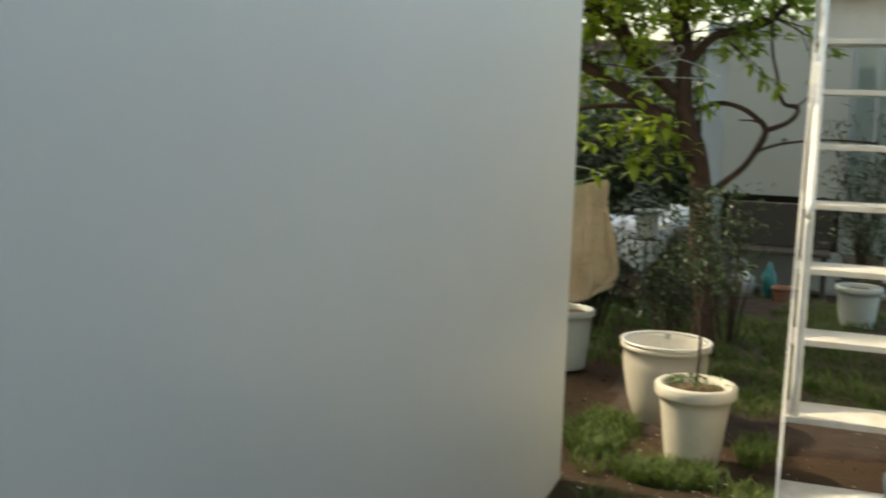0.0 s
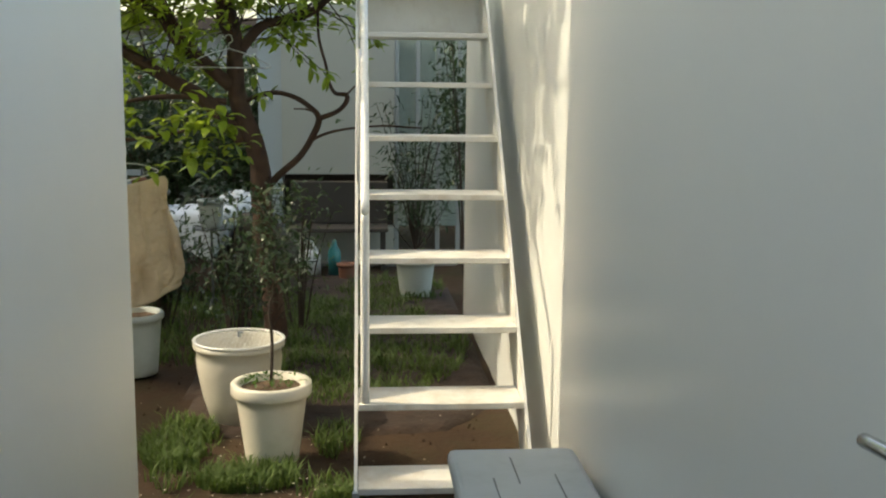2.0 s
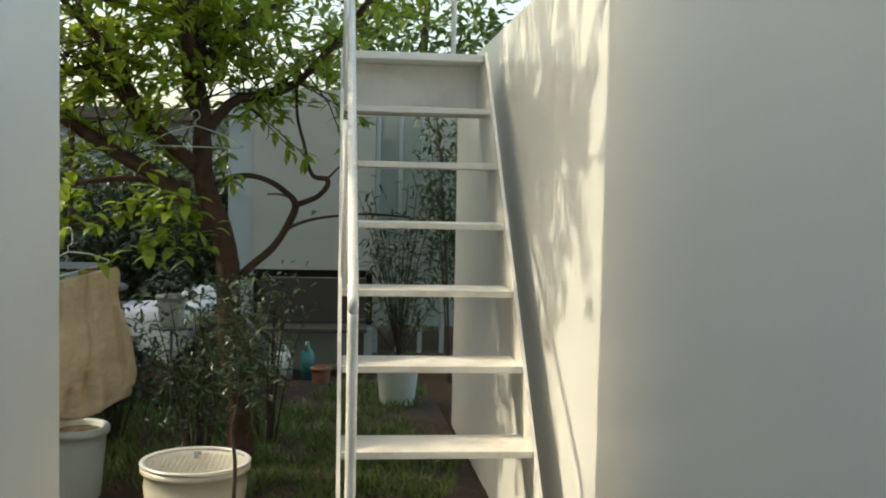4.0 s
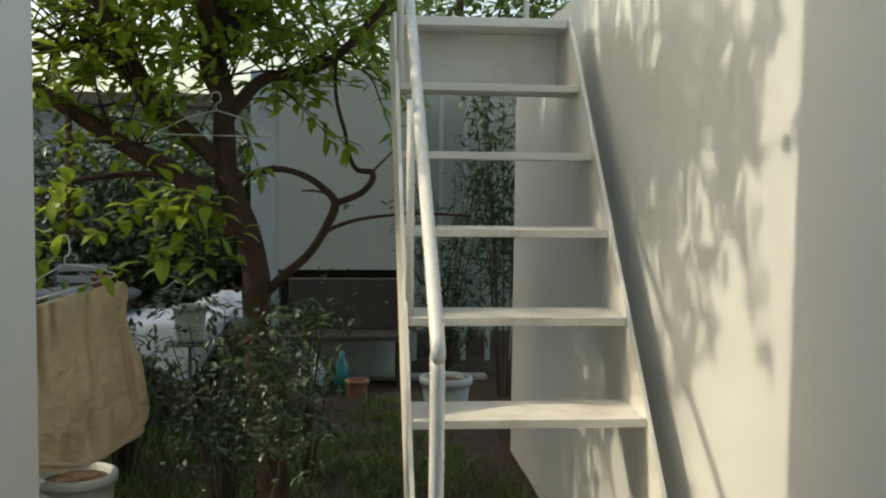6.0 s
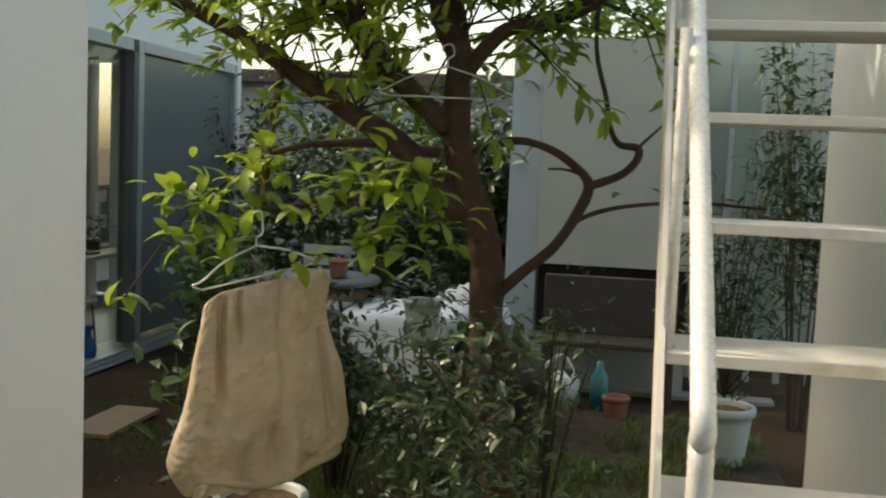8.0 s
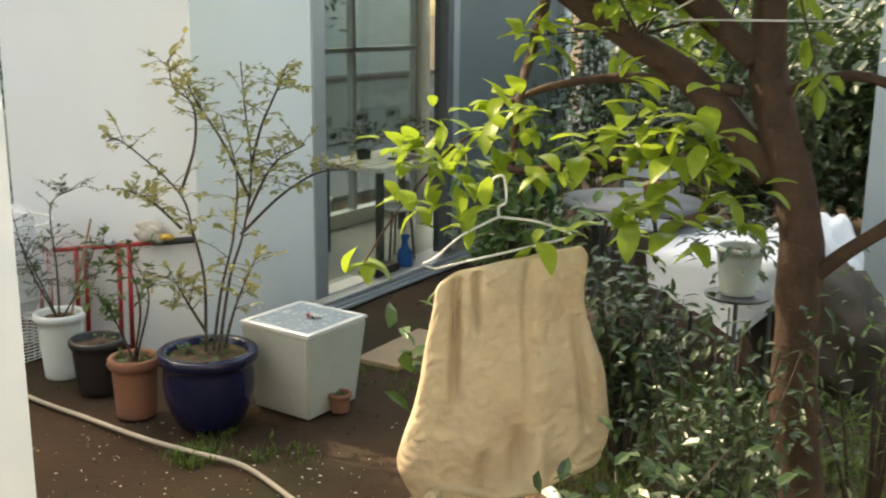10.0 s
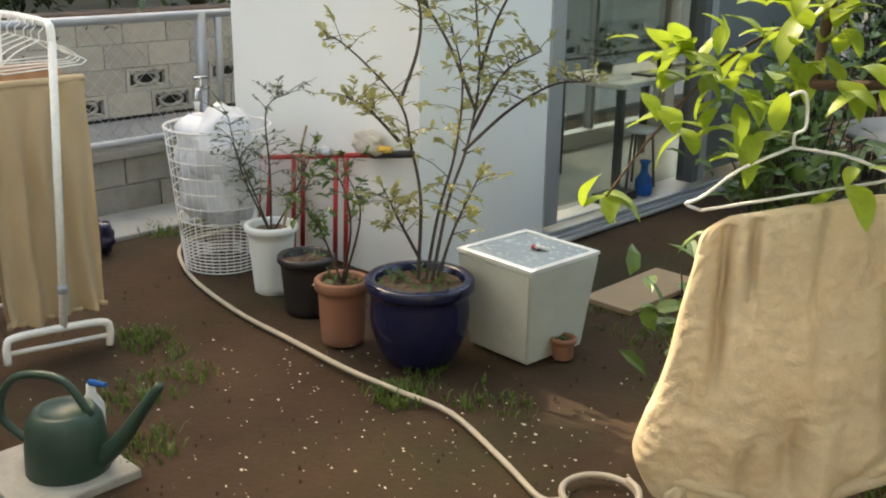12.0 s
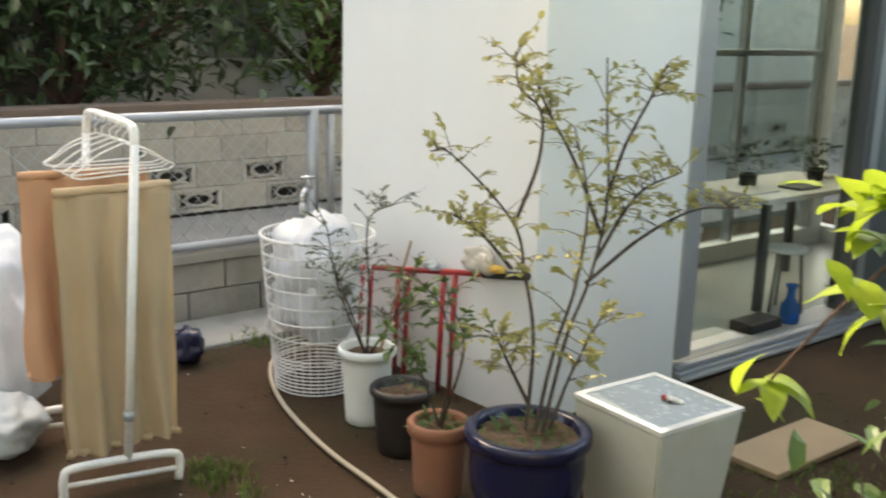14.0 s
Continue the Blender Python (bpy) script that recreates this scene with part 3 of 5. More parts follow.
def tub():
    t = thing("stoneware_tub", "large cream stoneware jar with a wire lid", "jar", at=(-1.165, 1.27, 0))
    t.scale = (1, 1, 0.88)
    prof = [(0, 0.01), (0.12, 0.0), (0.13, 0.008), (0.165, 0.14), (0.188, 0.28), (0.192, 0.33), (0.186, 0.38), (0.198, 0.386), (0.204, 0.394), (0.204, 0.408), (0.196, 0.416), (0.184, 0.416), (0.174, 0.40), (0.178, 0.30), (0.15, 0.12), (0, 0.06)]
    part("body", lathe(prof, 48), M_TUB, t, smooth=True)
    lid = part("lid", lathe([(0.19, 0.422), (0.205, 0.422), (0.207, 0.426), (0.205, 0.430), (0.19, 0.43), (0.188, 0.426), (0.19, 0.422)], 40), M_WIRE, t, "thin wire mesh lid", smooth=True)
    bm = bmesh.new()
    for i in range(-9, 10):
        o = i * 0.02
        w = math.sqrt(max(0.0, 0.195 ** 2 - o * o))
        tube([(o, -w, 0.427), (o, w, 0.427)], 0.0012, sides=3, bm=bm)
        tube([(-w, o, 0.429), (w, o, 0.429)], 0.0012, sides=3, bm=bm)
    part("mesh", bm, M_WIRE, lid)
    bm = tube([(0.0, 0.02, 0.43), (0.0, 0.02, 0.46)], 0.009, sides=8)
    tube([(-0.008, 0.02, 0.455), (0.018, 0.02, 0.455)], 0.007, sides=8, bm=bm)
    part("knob", bm, M_GALV, lid, "small blue grey clip")


tub()
p1 = pot("flower_pot", "ribbed cream plastic pot with a thin sapling", M_CREAM, (-0.975, 0.745), 0.162, 0.105, 0.328, 0.02, 0.05)
weeds(p1, 0.12, 0.33, 70, 3, 0.035)
part("sapling", tube(spline([(0.0, 0.0, 0.33), (0.005, 0.0, 0.5), (-0.006, 0.01, 0.62), (0.016, 0.01, 0.72), (0.014, 0.02, 0.9), (0.005, 0.02, 1.05)], 6), 0.007, 0.004, 7), M_TWIG, p1, "bare crooked sapling stem", smooth=True)
rng = random.Random(5)
V, F = [], []
for i in range(560):
    k = rng.random()
    tip = Vector((0.02 + rng.gauss(0, 0.075), 0.05 + rng.gauss(0, 0.075), 0.72 + 0.40 * k))
    leaf(V, F, tip, (rng.gauss(0, 1), rng.gauss(0, 1), rng.gauss(0.1, 0.6)), 0.035, 0.018, rng)
tagged(raw("foliage", V, F, M_LEAFDARK, p1, "small dark glossy leaves"), kind="stuff")
bm = bmesh.new()
for i in range(16):
    a = rng.uniform(0, 6.28)
    tube(spline([(0.01, 0.02, 0.55 + 0.03 * i), (0.06 * math.cos(a), 0.06 * math.sin(a), 0.62 + 0.03 * i), (0.14 * math.cos(a), 0.14 * math.sin(a), 0.68 + 0.03 * i)], 3), 0.0025, 0.0012, 4, bm=bm)
part("twig", bm, M_TWIG, p1)

p2 = pot("flower_pot", "tall grey white plastic pot with a bushy shrub", M_PALEPOT, (-0.23, 4.05), 0.155, 0.11, 0.29, 0.016, 0.04)
weeds(p2, 0.12, 0.33, 30, 4, 0.04)
V, F = [], []
bm = bmesh.new()
for i in range(26):
    a, e = rng.uniform(0, 6.28), rng.uniform(0.08, 0.42)
    top = Vector((e * math.cos(a), e * math.sin(a) * 0.8, rng.uniform(0.7, 1.45)))
    tube(spline([(0, 0, 0.33), (top.x * 0.35, top.y * 0.35, top.z * 0.6), top], 4), 0.005, 0.002, 5, bm=bm)
    for j in range(26):
        q = Vector((0, 0, 0.4)).lerp(top, rng.uniform(0.35, 1.05)) + Vector((rng.gauss(0, 0.05), rng.gauss(0, 0.05), rng.gauss(0, 0.05)))
        leaf(V, F, q, (rng.gauss(0, 1), rng.gauss(0, 1), rng.gauss(-0.1, 0.6)), 0.075, 0.02, rng)
part("stem", bm, M_TWIG, p2)
tagged(raw("foliage", V, F, M_LEAFDARK, p2, "narrow dark green leaves"), kind="stuff")

p3 = pot("flower_pot", "pale grey plastic pot standing under the burlap sack", M_PALEPOT, (-1.80, 2.06), 0.15, 0.11, 0.33, 0.014, 0.035)
weeds(p3, 0.12, 0.39, 20, 6)

# the row of pots by the pavilion corner
pw = pot("flower_pot", "white plastic pot with a grey leaved twiggy shrub", M_WHITEPOT, (-4.345, 2.62), 0.113, 0.078, 0.30, 0.014, 0.03, group="pots by the pavilion")
pb = pot("flower_pot", "empty black plastic pot filled with soil", M_BLACKPOT, (-4.06, 2.58), 0.117, 0.088, 0.24, 0.012, 0.03, group="pots by the pavilion")
pt_ = pot("flower_pot", "terracotta pot with a young leafy plant", M_TERRA, (-3.72, 2.48), 0.105, 0.08, 0.25, 0.014, 0.04, group="pots by the pavilion")
pu = pot("flower_pot", "large cobalt blue glazed pot with a pale yellow shrub", M_BLUE, (-3.40, 2.57), 0.195, 0.120, 0.315, 0.026, 0.04, belly=0.03, group="pots by the pavilion")
ps = pot("flower_pot", "small terracotta pot with a tiny weed", M_TERRA, (-3.04, 2.95), 0.05, 0.038, 0.085, 0.008, 0.02, group="pots by the pavilion", fill=0.012)
weeds(ps, 0.03, 0.07, 24, 9, 0.03)
weeds(pu, 0.15, 0.285, 46, 10, 0.05)
weeds(pt_, 0.085, 0.23, 40, 11, 0.045)
weeds(pb, 0.07, 0.24, 8, 12, 0.04)


def shrub(parent, stems, mat, leaf_len, leaf_w, per, seed, base_z, r=0.008):
    """Stems given by their end points; twigs and leaves grow on their upper parts."""
    g = random.Random(seed)
    V, F = [], []
    wood = bmesh.new()
    for pts in stems:
        line = spline(pts, 7)
        tube(line, r, r * 0.35, 6, bm=wood)
        n = len(line)
        for j in range(per):
            i = int(n * (0.35 + 0.64 * g.random()))
            p0 = line[min(i, n - 1)]
            d = Vector((g.gauss(0, 1), g.gauss(0, 1), g.uniform(-0.1, 0.9))).normalized()
            ln = g.uniform(0.04, 0.14)
            p1_ = p0 + d * ln
            tube([p0, p0.lerp(p1_, 0.5) + Vector((0, 0, 0.01)), p1_], 0.0018, 0.001, 4, bm=wood)
            for q in range(6):
                c = p0.lerp(p1_, g.uniform(0.4, 1.05))
                leaf(V, F, c, d + Vector((g.gauss(0, 0.8), g.gauss(0, 0.8), g.gauss(0, 0.5))), leaf_len * g.uniform(0.6, 1.2), leaf_w * g.uniform(0.6, 1.2), g)
    part("stem", wood, M_TWIG, parent, "thin brown stems")
    tagged(raw("foliage", V, F, mat, parent), kind="stuff")


shrub(pu, [[(-0.01, -0.0, 0.3), (-0.06, 0.06, 0.57), (-0.13, 0.08, 0.75), (-0.2, 0.08, 0.91), (-0.38, -0.02, 1.1), (-0.43, -0.07, 1.11)],
           [(-0.19, 0.08, 0.9), (-0.19, 0.17, 1.09), (-0.23, 0.21, 1.24), (-0.3, 0.18, 1.31), (-0.35, 0.2, 1.42)],
           [(0.03, 0.03, 0.3), (0.0, 0.14, 0.57), (-0.0, 0.23, 0.75), (-0.03, 0.32, 0.98), (-0.1, 0.37, 1.24), (-0.15, 0.41, 1.41)],
           [(0.01, 0.2, 0.74), (0.08, 0.37, 0.88), (0.15, 0.52, 0.96), (0.23, 0.63, 0.97)],
           [(-0.01, 0.29, 0.98), (0.0, 0.35, 1.15), (0.03, 0.42, 1.3), (0.05, 0.46, 1.4)],
           [(0.01, 0.26, 0.88), (-0.13, 0.27, 1.09), (-0.25, 0.26, 1.24), (-0.34, 0.27, 1.35)],
           [(-0.02, 0.02, 0.37), (-0.08, -0.02, 0.5), (-0.11, -0.05, 0.59)],
           [(0.04, 0.05, 0.31), (0.07, 0.1, 0.49), (0.12, 0.18, 0.69)],
           [(0.01, 0.02, 0.3), (0.01, 0.08, 0.54), (0.02, 0.15, 0.75), (-0.0, 0.2, 0.99), (-0.06, 0.19, 1.21)],
           [(-0.16, 0.05, 0.77), (-0.27, 0.02, 0.86), (-0.37, -0.0, 0.9)],
           [(0.01, 0.24, 0.81), (0.07, 0.34, 1.01), (0.17, 0.42, 1.09)]], M_LEAFPALE, 0.036, 0.022, 24, 21, 0.28, 0.0068)
shrub(pt_, [[(0, 0, 0.23), (0.03, 0.02, 0.45), (0.0, 0.0, 0.62), (-0.08, -0.05, 0.72)], [(0, 0, 0.23), (-0.05, -0.04, 0.4), (-0.12, -0.08, 0.55)], [(0, 0.01, 0.23), (0.05, 0.05, 0.5), (0.0, 0.02, 0.66)]], M_LEAFMID, 0.045, 0.025, 12, 22, 0.23, 0.005)
shrub(pw, [[(0, 0, 0.25), (-0.05, -0.05, 0.45), (-0.12, -0.1, 0.66)], [(0, 0, 0.25), (-0.02, 0.02, 0.5), (0.0, 0.0, 0.78), (0.1, 0.06, 0.86)], [(0, 0, 0.25), (-0.1, -0.06, 0.5), (-0.16, -0.08, 0.74)], [(0, 0, 0.25), (0.08, 0.06, 0.42), (0.13, 0.12, 0.6)]], M_LEAFGREY, 0.03, 0.014, 24, 23, 0.25, 0.005)
part("cane", tube([(0.03, 0.03, 0.25), (0.13, 0.1, 0.72)], 0.006, 0.005, 7), M_PLY, pw, "bamboo cane")


def planter_box():
    """An upturned square planter: wider at the top."""
    t = thing("planter_cube", "tapered grey fibreglass cube with a wet inset top", "planter", at=(-3.225, 2.955, 0))
    t.rotation_euler = (0, 0, radians(-3))
    h, a, b = 0.368, 0.186, 0.150
    bm = bmesh.new()
    bmesh.ops.create_cube(bm, size=1)
    for v in bm.verts:
        s = a if v.co.z > 0 else b
        v.co = Vector((math.copysign(s, v.co.x), math.copysign(s, v.co.y), h - 0.008 if v.co.z > 0 else 0.0))
    bmesh.ops.bevel(bm, geom=bm.edges[:], offset=0.008, segments=2, affect="EDGES")
    part("body", bm, M_FIBRE, t)
    bm = bmesh.new()
    w = 0.024
    for q in ((-a, a, -a, -a + w), (-a, a, a - w, a), (-a, -a + w, -a + w, a - w), (a - w, a, -a + w, a - w)):
        box(q[0], q[1], q[2], q[3], h - 0.006, h + 0.006, bm=bm)
    part("rim", bm, M_RIMWHITE, t)
    part("top", box(-a + w, a - w, -a + w, a - w, h - 0.006, h + 0.002), M_BOXTOP, t)


planter_box()
toy = thing("trinket", "small white ornament with red and black spots", "ornament", at=(-3.20, 2.98, 0.370))
for i, (x, y, m, r) in enumerate(((0, 0, M_RIMWHITE, 0.012), (0.018, 0.006, M_RIMWHITE, 0.011), (-0.016, -0.004, M_RED, 0.011), (0.034, 0.012, M_RIMWHITE, 0.009), (0.012, -0.012, M_BLACKPOT, 0.007))):
    part("bead", lathe([(0, 0), (r * 0.8, r * 0.4), (r, r), (r * 0.7, r * 1.6), (0, r * 1.9)], 12, (x, y, 0)), m, toy, smooth=True)

brd = tagged(part("board", box(-3.34, -3.10, 3.47, 4.02, 0.004, 0.028, 0.003), M_PLY), "loose weathered plywood board lying on the soil", "board")


def red_frame():
    t = thing("red_gate", "red enamelled tube frame leaning on the white wall", "metal frame")
    for x0, x1 in ((-5.05, -4.46), (-4.46, -4.20)):
        part("top_bar", tube([(x0, 3.062, 0.40 + 0.18 * (x0 + 5.04)), (x1, 3.062, 0.40 + 0.18 * (x1 + 5.04))], 0.012, sides=10), M_RED, t, smooth=True)
    for x in (-5.035, -4.965, -4.755, -4.685, -4.445, -4.37):
        part("bar", tube([(x, 3.045, 0.0), (x, 3.062, 0.40 + 0.18 * (x + 5.04))], 0.0115, sides=10), M_RED, t, smooth=True)
    part("grip", tube([(-4.20, 3.062, 0.551), (-3.95, 3.062, 0.596)], 0.016, sides=12), M_BLACKROPE, t, "black foam grip", smooth=True)


red_frame()


def crumpled(name, label, cat, mat, at, size, seed, parent=None):
    bm = bmesh.new()
    bmesh.ops.create_icosphere(bm, subdivisions=4, radius=1)
    for v in bm.verts:
        d = 1 + 0.35 * noise.noise(v.co * 1.6 + Vector((seed, 0, 0))) + 0.16 * noise.noise(v.co * 4.5 + Vector((0, seed, 0)))
        v.co = Vector((v.co.x * size[0] * d, v.co.y * size[1] * d, max(v.co.z, -0.75) * size[2] * d))
    z = min(v.co.z for v in bm.verts)
    for v in bm.verts:
        v.co.z -= z
    ob = part(name, bm, mat, parent, smooth=True)
    ob.location = at
    return tagged(ob, label, "" if parent else cat)


crumpled("work_glove", "pair of cotton work gloves drying on the red frame", "glove", M_GLOVE, (-4.22, 3.05, 0.555), (0.10, 0.035, 0.055), 3)
crumpled("work_glove", "grey work glove draped over the red bar", "glove", M_CHEST, (-4.50, 3.05, 0.502), (0.05, 0.025, 0.02), 5)
crumpled("rubber_glove", "yellow rubber glove on the red bar", "glove", M_YELLOW, (-4.10, 3.045, 0.578), (0.04, 0.025, 0.015), 8)


def basket():
    t = thing("wire_basket", "tall round white wire basket holding a plastic bag", "basket", at=(-4.80, 2.68, 0))
    rt, rb, h = 0.232, 0.175, 0.64
    for i in range(17):
        k = (i / 10) * 0.25 if i < 10 else 0.25 + (i - 9) / 7 * 0.75
        r = rb + (rt - rb) * k
        part("hoop", tube([(r * math.cos(2 * math.pi * j / 32), r * math.sin(2 * math.pi * j / 32), 0.006 + k * h) for j in range(32)], 0.0032 if i < 16 else 0.006, sides=5, closed=True), M_WHITEWIRE, t)
    for j in range(36):
        a = 2 * math.pi * j / 36
        part("wire", tube([(rb * math.cos(a), rb * math.sin(a), 0.006), (rt * math.cos(a), rt * math.sin(a), h)], 0.0018, sides=4), M_WHITEWIRE, t)
    crumpled("bag", "white plastic bag bulging in the basket", "bag", M_PLASTIC, (0, 0, 0.18), (0.18, 0.18, 0.22), 4, t)
    crumpled("bag", "", "bag", M_PLASTIC, (0.01, 0, 0.38), (0.185, 0.185, 0.17), 7, t)


basket()


def hose():
    pts = [(-5.18, 2.95, 0.02), (-5.13, 2.66, 0.016), (-4.73, 2.45, 0.016), (-4.23, 2.345, 0.014), (-3.84, 2.32, 0.014), (-3.49, 2.30, 0.014), (-3.23, 2.31, 0.014), (-3.0, 2.32, 0.014), (-2.68, 2.21, 0.014), (-2.48, 2.13, 0.014)]
    for i in range(20):
        a = -2.2 + i * 0.52
        pts.append((-2.36 + 0.105 * math.cos(a), 2.245 + 0.105 * math.sin(a), 0.016 + 0.0012 * i))
    ob = part("garden_hose", tube(spline(pts, 5), 0.0095, sides=8), M_HOSE, smooth=True)
    tagged(ob, "long beige garden hose snaking to a loose coil", "hose")


hose()


def standpipe():
    t = thing("water_tap", "outdoor chrome tap on a pipe by the fence", "tap", at=(-5.72, 3.15, 0))
    part("pipe", tube([(0, 0.06, -0.02), (0, 0.06, 0.66)], 0.014, sides=10), M_GALV, t, smooth=True)
    part("spout", tube(spline([(0, 0.06, 0.65), (0.05, 0.0, 0.66), (0.1, -0.05, 0.65), (0.11, -0.06, 0.60)], 5), 0.013, sides=10), M_BRASS, t, smooth=True)
    part("nozzle", tube([(0.11, -0.06, 0.60), (0.11, -0.06, 0.54)], 0.017, 0.011, sides=10), M_RIMWHITE, t, "white hose nozzle", smooth=True)
    part("handle", tube([(0.06, -0.04, 0.715), (0.06, 0.04, 0.715)], 0.010, sides=8), M_BRASS, t, smooth=True)
    part("stem", tube([(0.06, 0.0, 0.66), (0.06, 0.0, 0.71)], 0.009, sides=8), M_BRASS, t, smooth=True)


standpipe()


# ---- hangers, sack, clothes rack ----
def hanger_wire(c, along, w, h, lean, r=0.0022, hook=0.07, drop=0.0):
    """Points of a wire hanger: centre of its neck, direction of its arms."""
    c, a = Vector(c), Vector(along).normalized()
    n = Vector((a.y, -a.x, 0)) * lean
    L, R_ = c - a * w + Vector((0, 0, -h - drop)), c + a * w + Vector((0, 0, -h + drop))
    bm = tube(spline([c, c.lerp(L, 0.5) + Vector((0, 0, 0.012)), L + a * 0.03 + Vector((0, 0, 0.015)), L, L + a * 0.03 + Vector((0, 0, -0.012)) + n], 4), r, sides=6)
    tube(spline([c, c.lerp(R_, 0.5) + Vector((0, 0, 0.012)), R_ - a * 0.03 + Vector((0, 0, 0.015)), R_, R_ - a * 0.03 + Vector((0, 0, -0.012)) + n], 4), r, sides=6, bm=bm)
    tube([L + a * 0.03 + Vector((0, 0, -0.012)) + n, R_ - a * 0.03 + Vector((0, 0, -0.012)) + n], r, sides=6, bm=bm)
    tube(spline([c, c + Vector((0, 0, 0.025)), c + Vector((0, 0, 0.04)) + a * 0.018, c + Vector((0, 0, hook)) + a * 0.012, c + Vector((0, 0, hook)) - a * 0.012, c + Vector((0, 0, hook - 0.02)) - a * 0.022], 5), r, sides=6, bm=bm)
    return bm


SACK_TURN = radians(36)
tagged(part("wire_hanger", hanger_wire((-1.331, 2.44, 1.703), (1, 0.25, 0), 0.225, 0.09, 0.01, 0.003), M_WIRE, smooth=True), "bare wire coat hanger hooked on the tree", "hanger", "wire hangers")
tagged(part("wire_hanger", hanger_wire((-1.818, 2.008, 1.112), (math.cos(SACK_TURN), math.sin(SACK_TURN), 0), 0.19, 0.085, 0.0, 0.0035, hook=0.10, drop=0.036), M_WIRE, smooth=True), "wire coat hanger carrying the burlap sack", "hanger", "wire hangers")


def sack():
    bm = bmesh.new()
    g = random.Random(8)
    rows, cols = 90, 190
    rings = []
    def crease(x, at, w, v, v0, v1):
        """A sharp valley along the cloth, fading in and out between two heights."""
        if v < v0 or v > v1:
            return 0.0
        return math.exp(-((x - at) / w) ** 2) * math.sin(math.pi * (0.12 + 0.88 * (v - v0) / (v1 - v0))) ** 0.7
    for i in range(rows + 1):
        v = i / rows
        ring = []
        for k in range(cols):
            a = 2 * math.pi * k / cols
            u, f = math.cos(a), math.sin(a)
            half = 0.162 + 0.078 / (1 + math.exp(-(v - 0.55) * 8)) + 0.006 * math.sin(11 * v + 2 * u)
            if v < 0.06:
                half -= 0.016 * (1 - v / 0.06) ** 2
            if v > 0.84:
                half -= 0.034 * ((v - 0.84) / 0.16) ** 1.5
            depth = 0.012 + 0.055 * min(1, v * 1.4) ** 0.8
            x = u * half
            wx = x + 0.018 * noise.noise(Vector((x * 5, v * 2.2, 3)))
            fold = 0.0025 * math.sin(wx * 47 + 1.8 * math.sin(v * 2)) * (0.4 + 0.6 * v)
            fold += 0.036 * crease(wx, -0.112 - 0.03 * v, 0.010, v, 0.03, 0.62) + 0.026 * crease(wx, -0.072, 0.008, v, 0.02, 0.30)
            fold += 0.014 * crease(wx, 0.045 - 0.01 * v, 0.012, v, 0.0, 0.72) + 0.022 * crease(wx, 0.125 + 0.05 * v, 0.010, v, 0.3, 0.95)
            fold += 0.024 * crease(wx, 0.02, 0.014, v, 0.7, 1.0) + 0.02 * crease(wx, -0.06, 0.012, v, 0.76, 1.0) - 0.022 * crease(wx, 0.07, 0.022, v, 0.72, 1.0)
            rag = abs(noise.noise(Vector((x * 13 + 3, v * 7, f * 1.5))))
            fold += 0.012 * rag * (0.35 + 0.65 * v) - 0.006 * abs(noise.noise(Vector((x * 22, v * 26, f * 2)))) + 0.003 * noise.noise(Vector((x * 70, v * 48, f * 3)))
            fold += 0.010 * noise.noise(Vector((x * 9, v * 5, 8)))
            y = (1 if f > 0 else -1) * (abs(f) ** 0.6) * depth + 1.2 * fold * (1 if f < 0 else -0.6)
            top = 1.107 + u * 0.030 - (0.012 * max(0.0, -u - 0.8) / 0.2) * (1 - v)
            z = top - v * (0.478 + 0.03 * (1 - u * u) - 0.012 * u + 0.02 * noise.noise(Vector((u * 5, f, 7))))
            ring.append(bm.verts.new((-1.565 + x, 1.47 + y, z)))
        rings.append(ring)
    for A, B in zip(rings, rings[1:]):
        for k in range(cols):
            bm.faces.new((A[k], A[(k + 1) % cols], B[(k + 1) % cols], B[k]))
    bm.faces.new(rings[0][::-1])
    t = thing("burlap_sack", "tan burlap sack hanging upside down from a hanger", "sack")
    t.matrix_basis = Matrix.Translation((-1.783, 2.008, 1.003)) @ Matrix.Rotation(SACK_TURN, 4, "Z") @ Matrix.Scale(1.2, 4) @ Matrix.Translation((1.565, -1.47, -1.107))
    ob = part("cloth", bm, M_BURLAP, t, smooth=True)
    k = crumpled("tie", "", "", M_BURLAP, (-1.735, 1.43, 0.565), (0.018, 0.016, 0.028), 11, t)
    k.rotation_euler = (0.2, 0.3, 0)
    seam = [Vector((-1.565 + 0.205 * math.cos(a), 1.47 + 0.058 * math.sin(a), 0.606 + 0.045 * math.cos(a) ** 2 + 0.008 * math.sin(5 * a) + 0.02 * math.cos(a))) for a in [2 * math.pi * j / 40 for j in range(40)]]
    part("hem", tube(seam, 0.011, sides=7, closed=True, wobble=0.6), M_BURLAP, t, "gathered frayed hem", smooth=True)


sack()


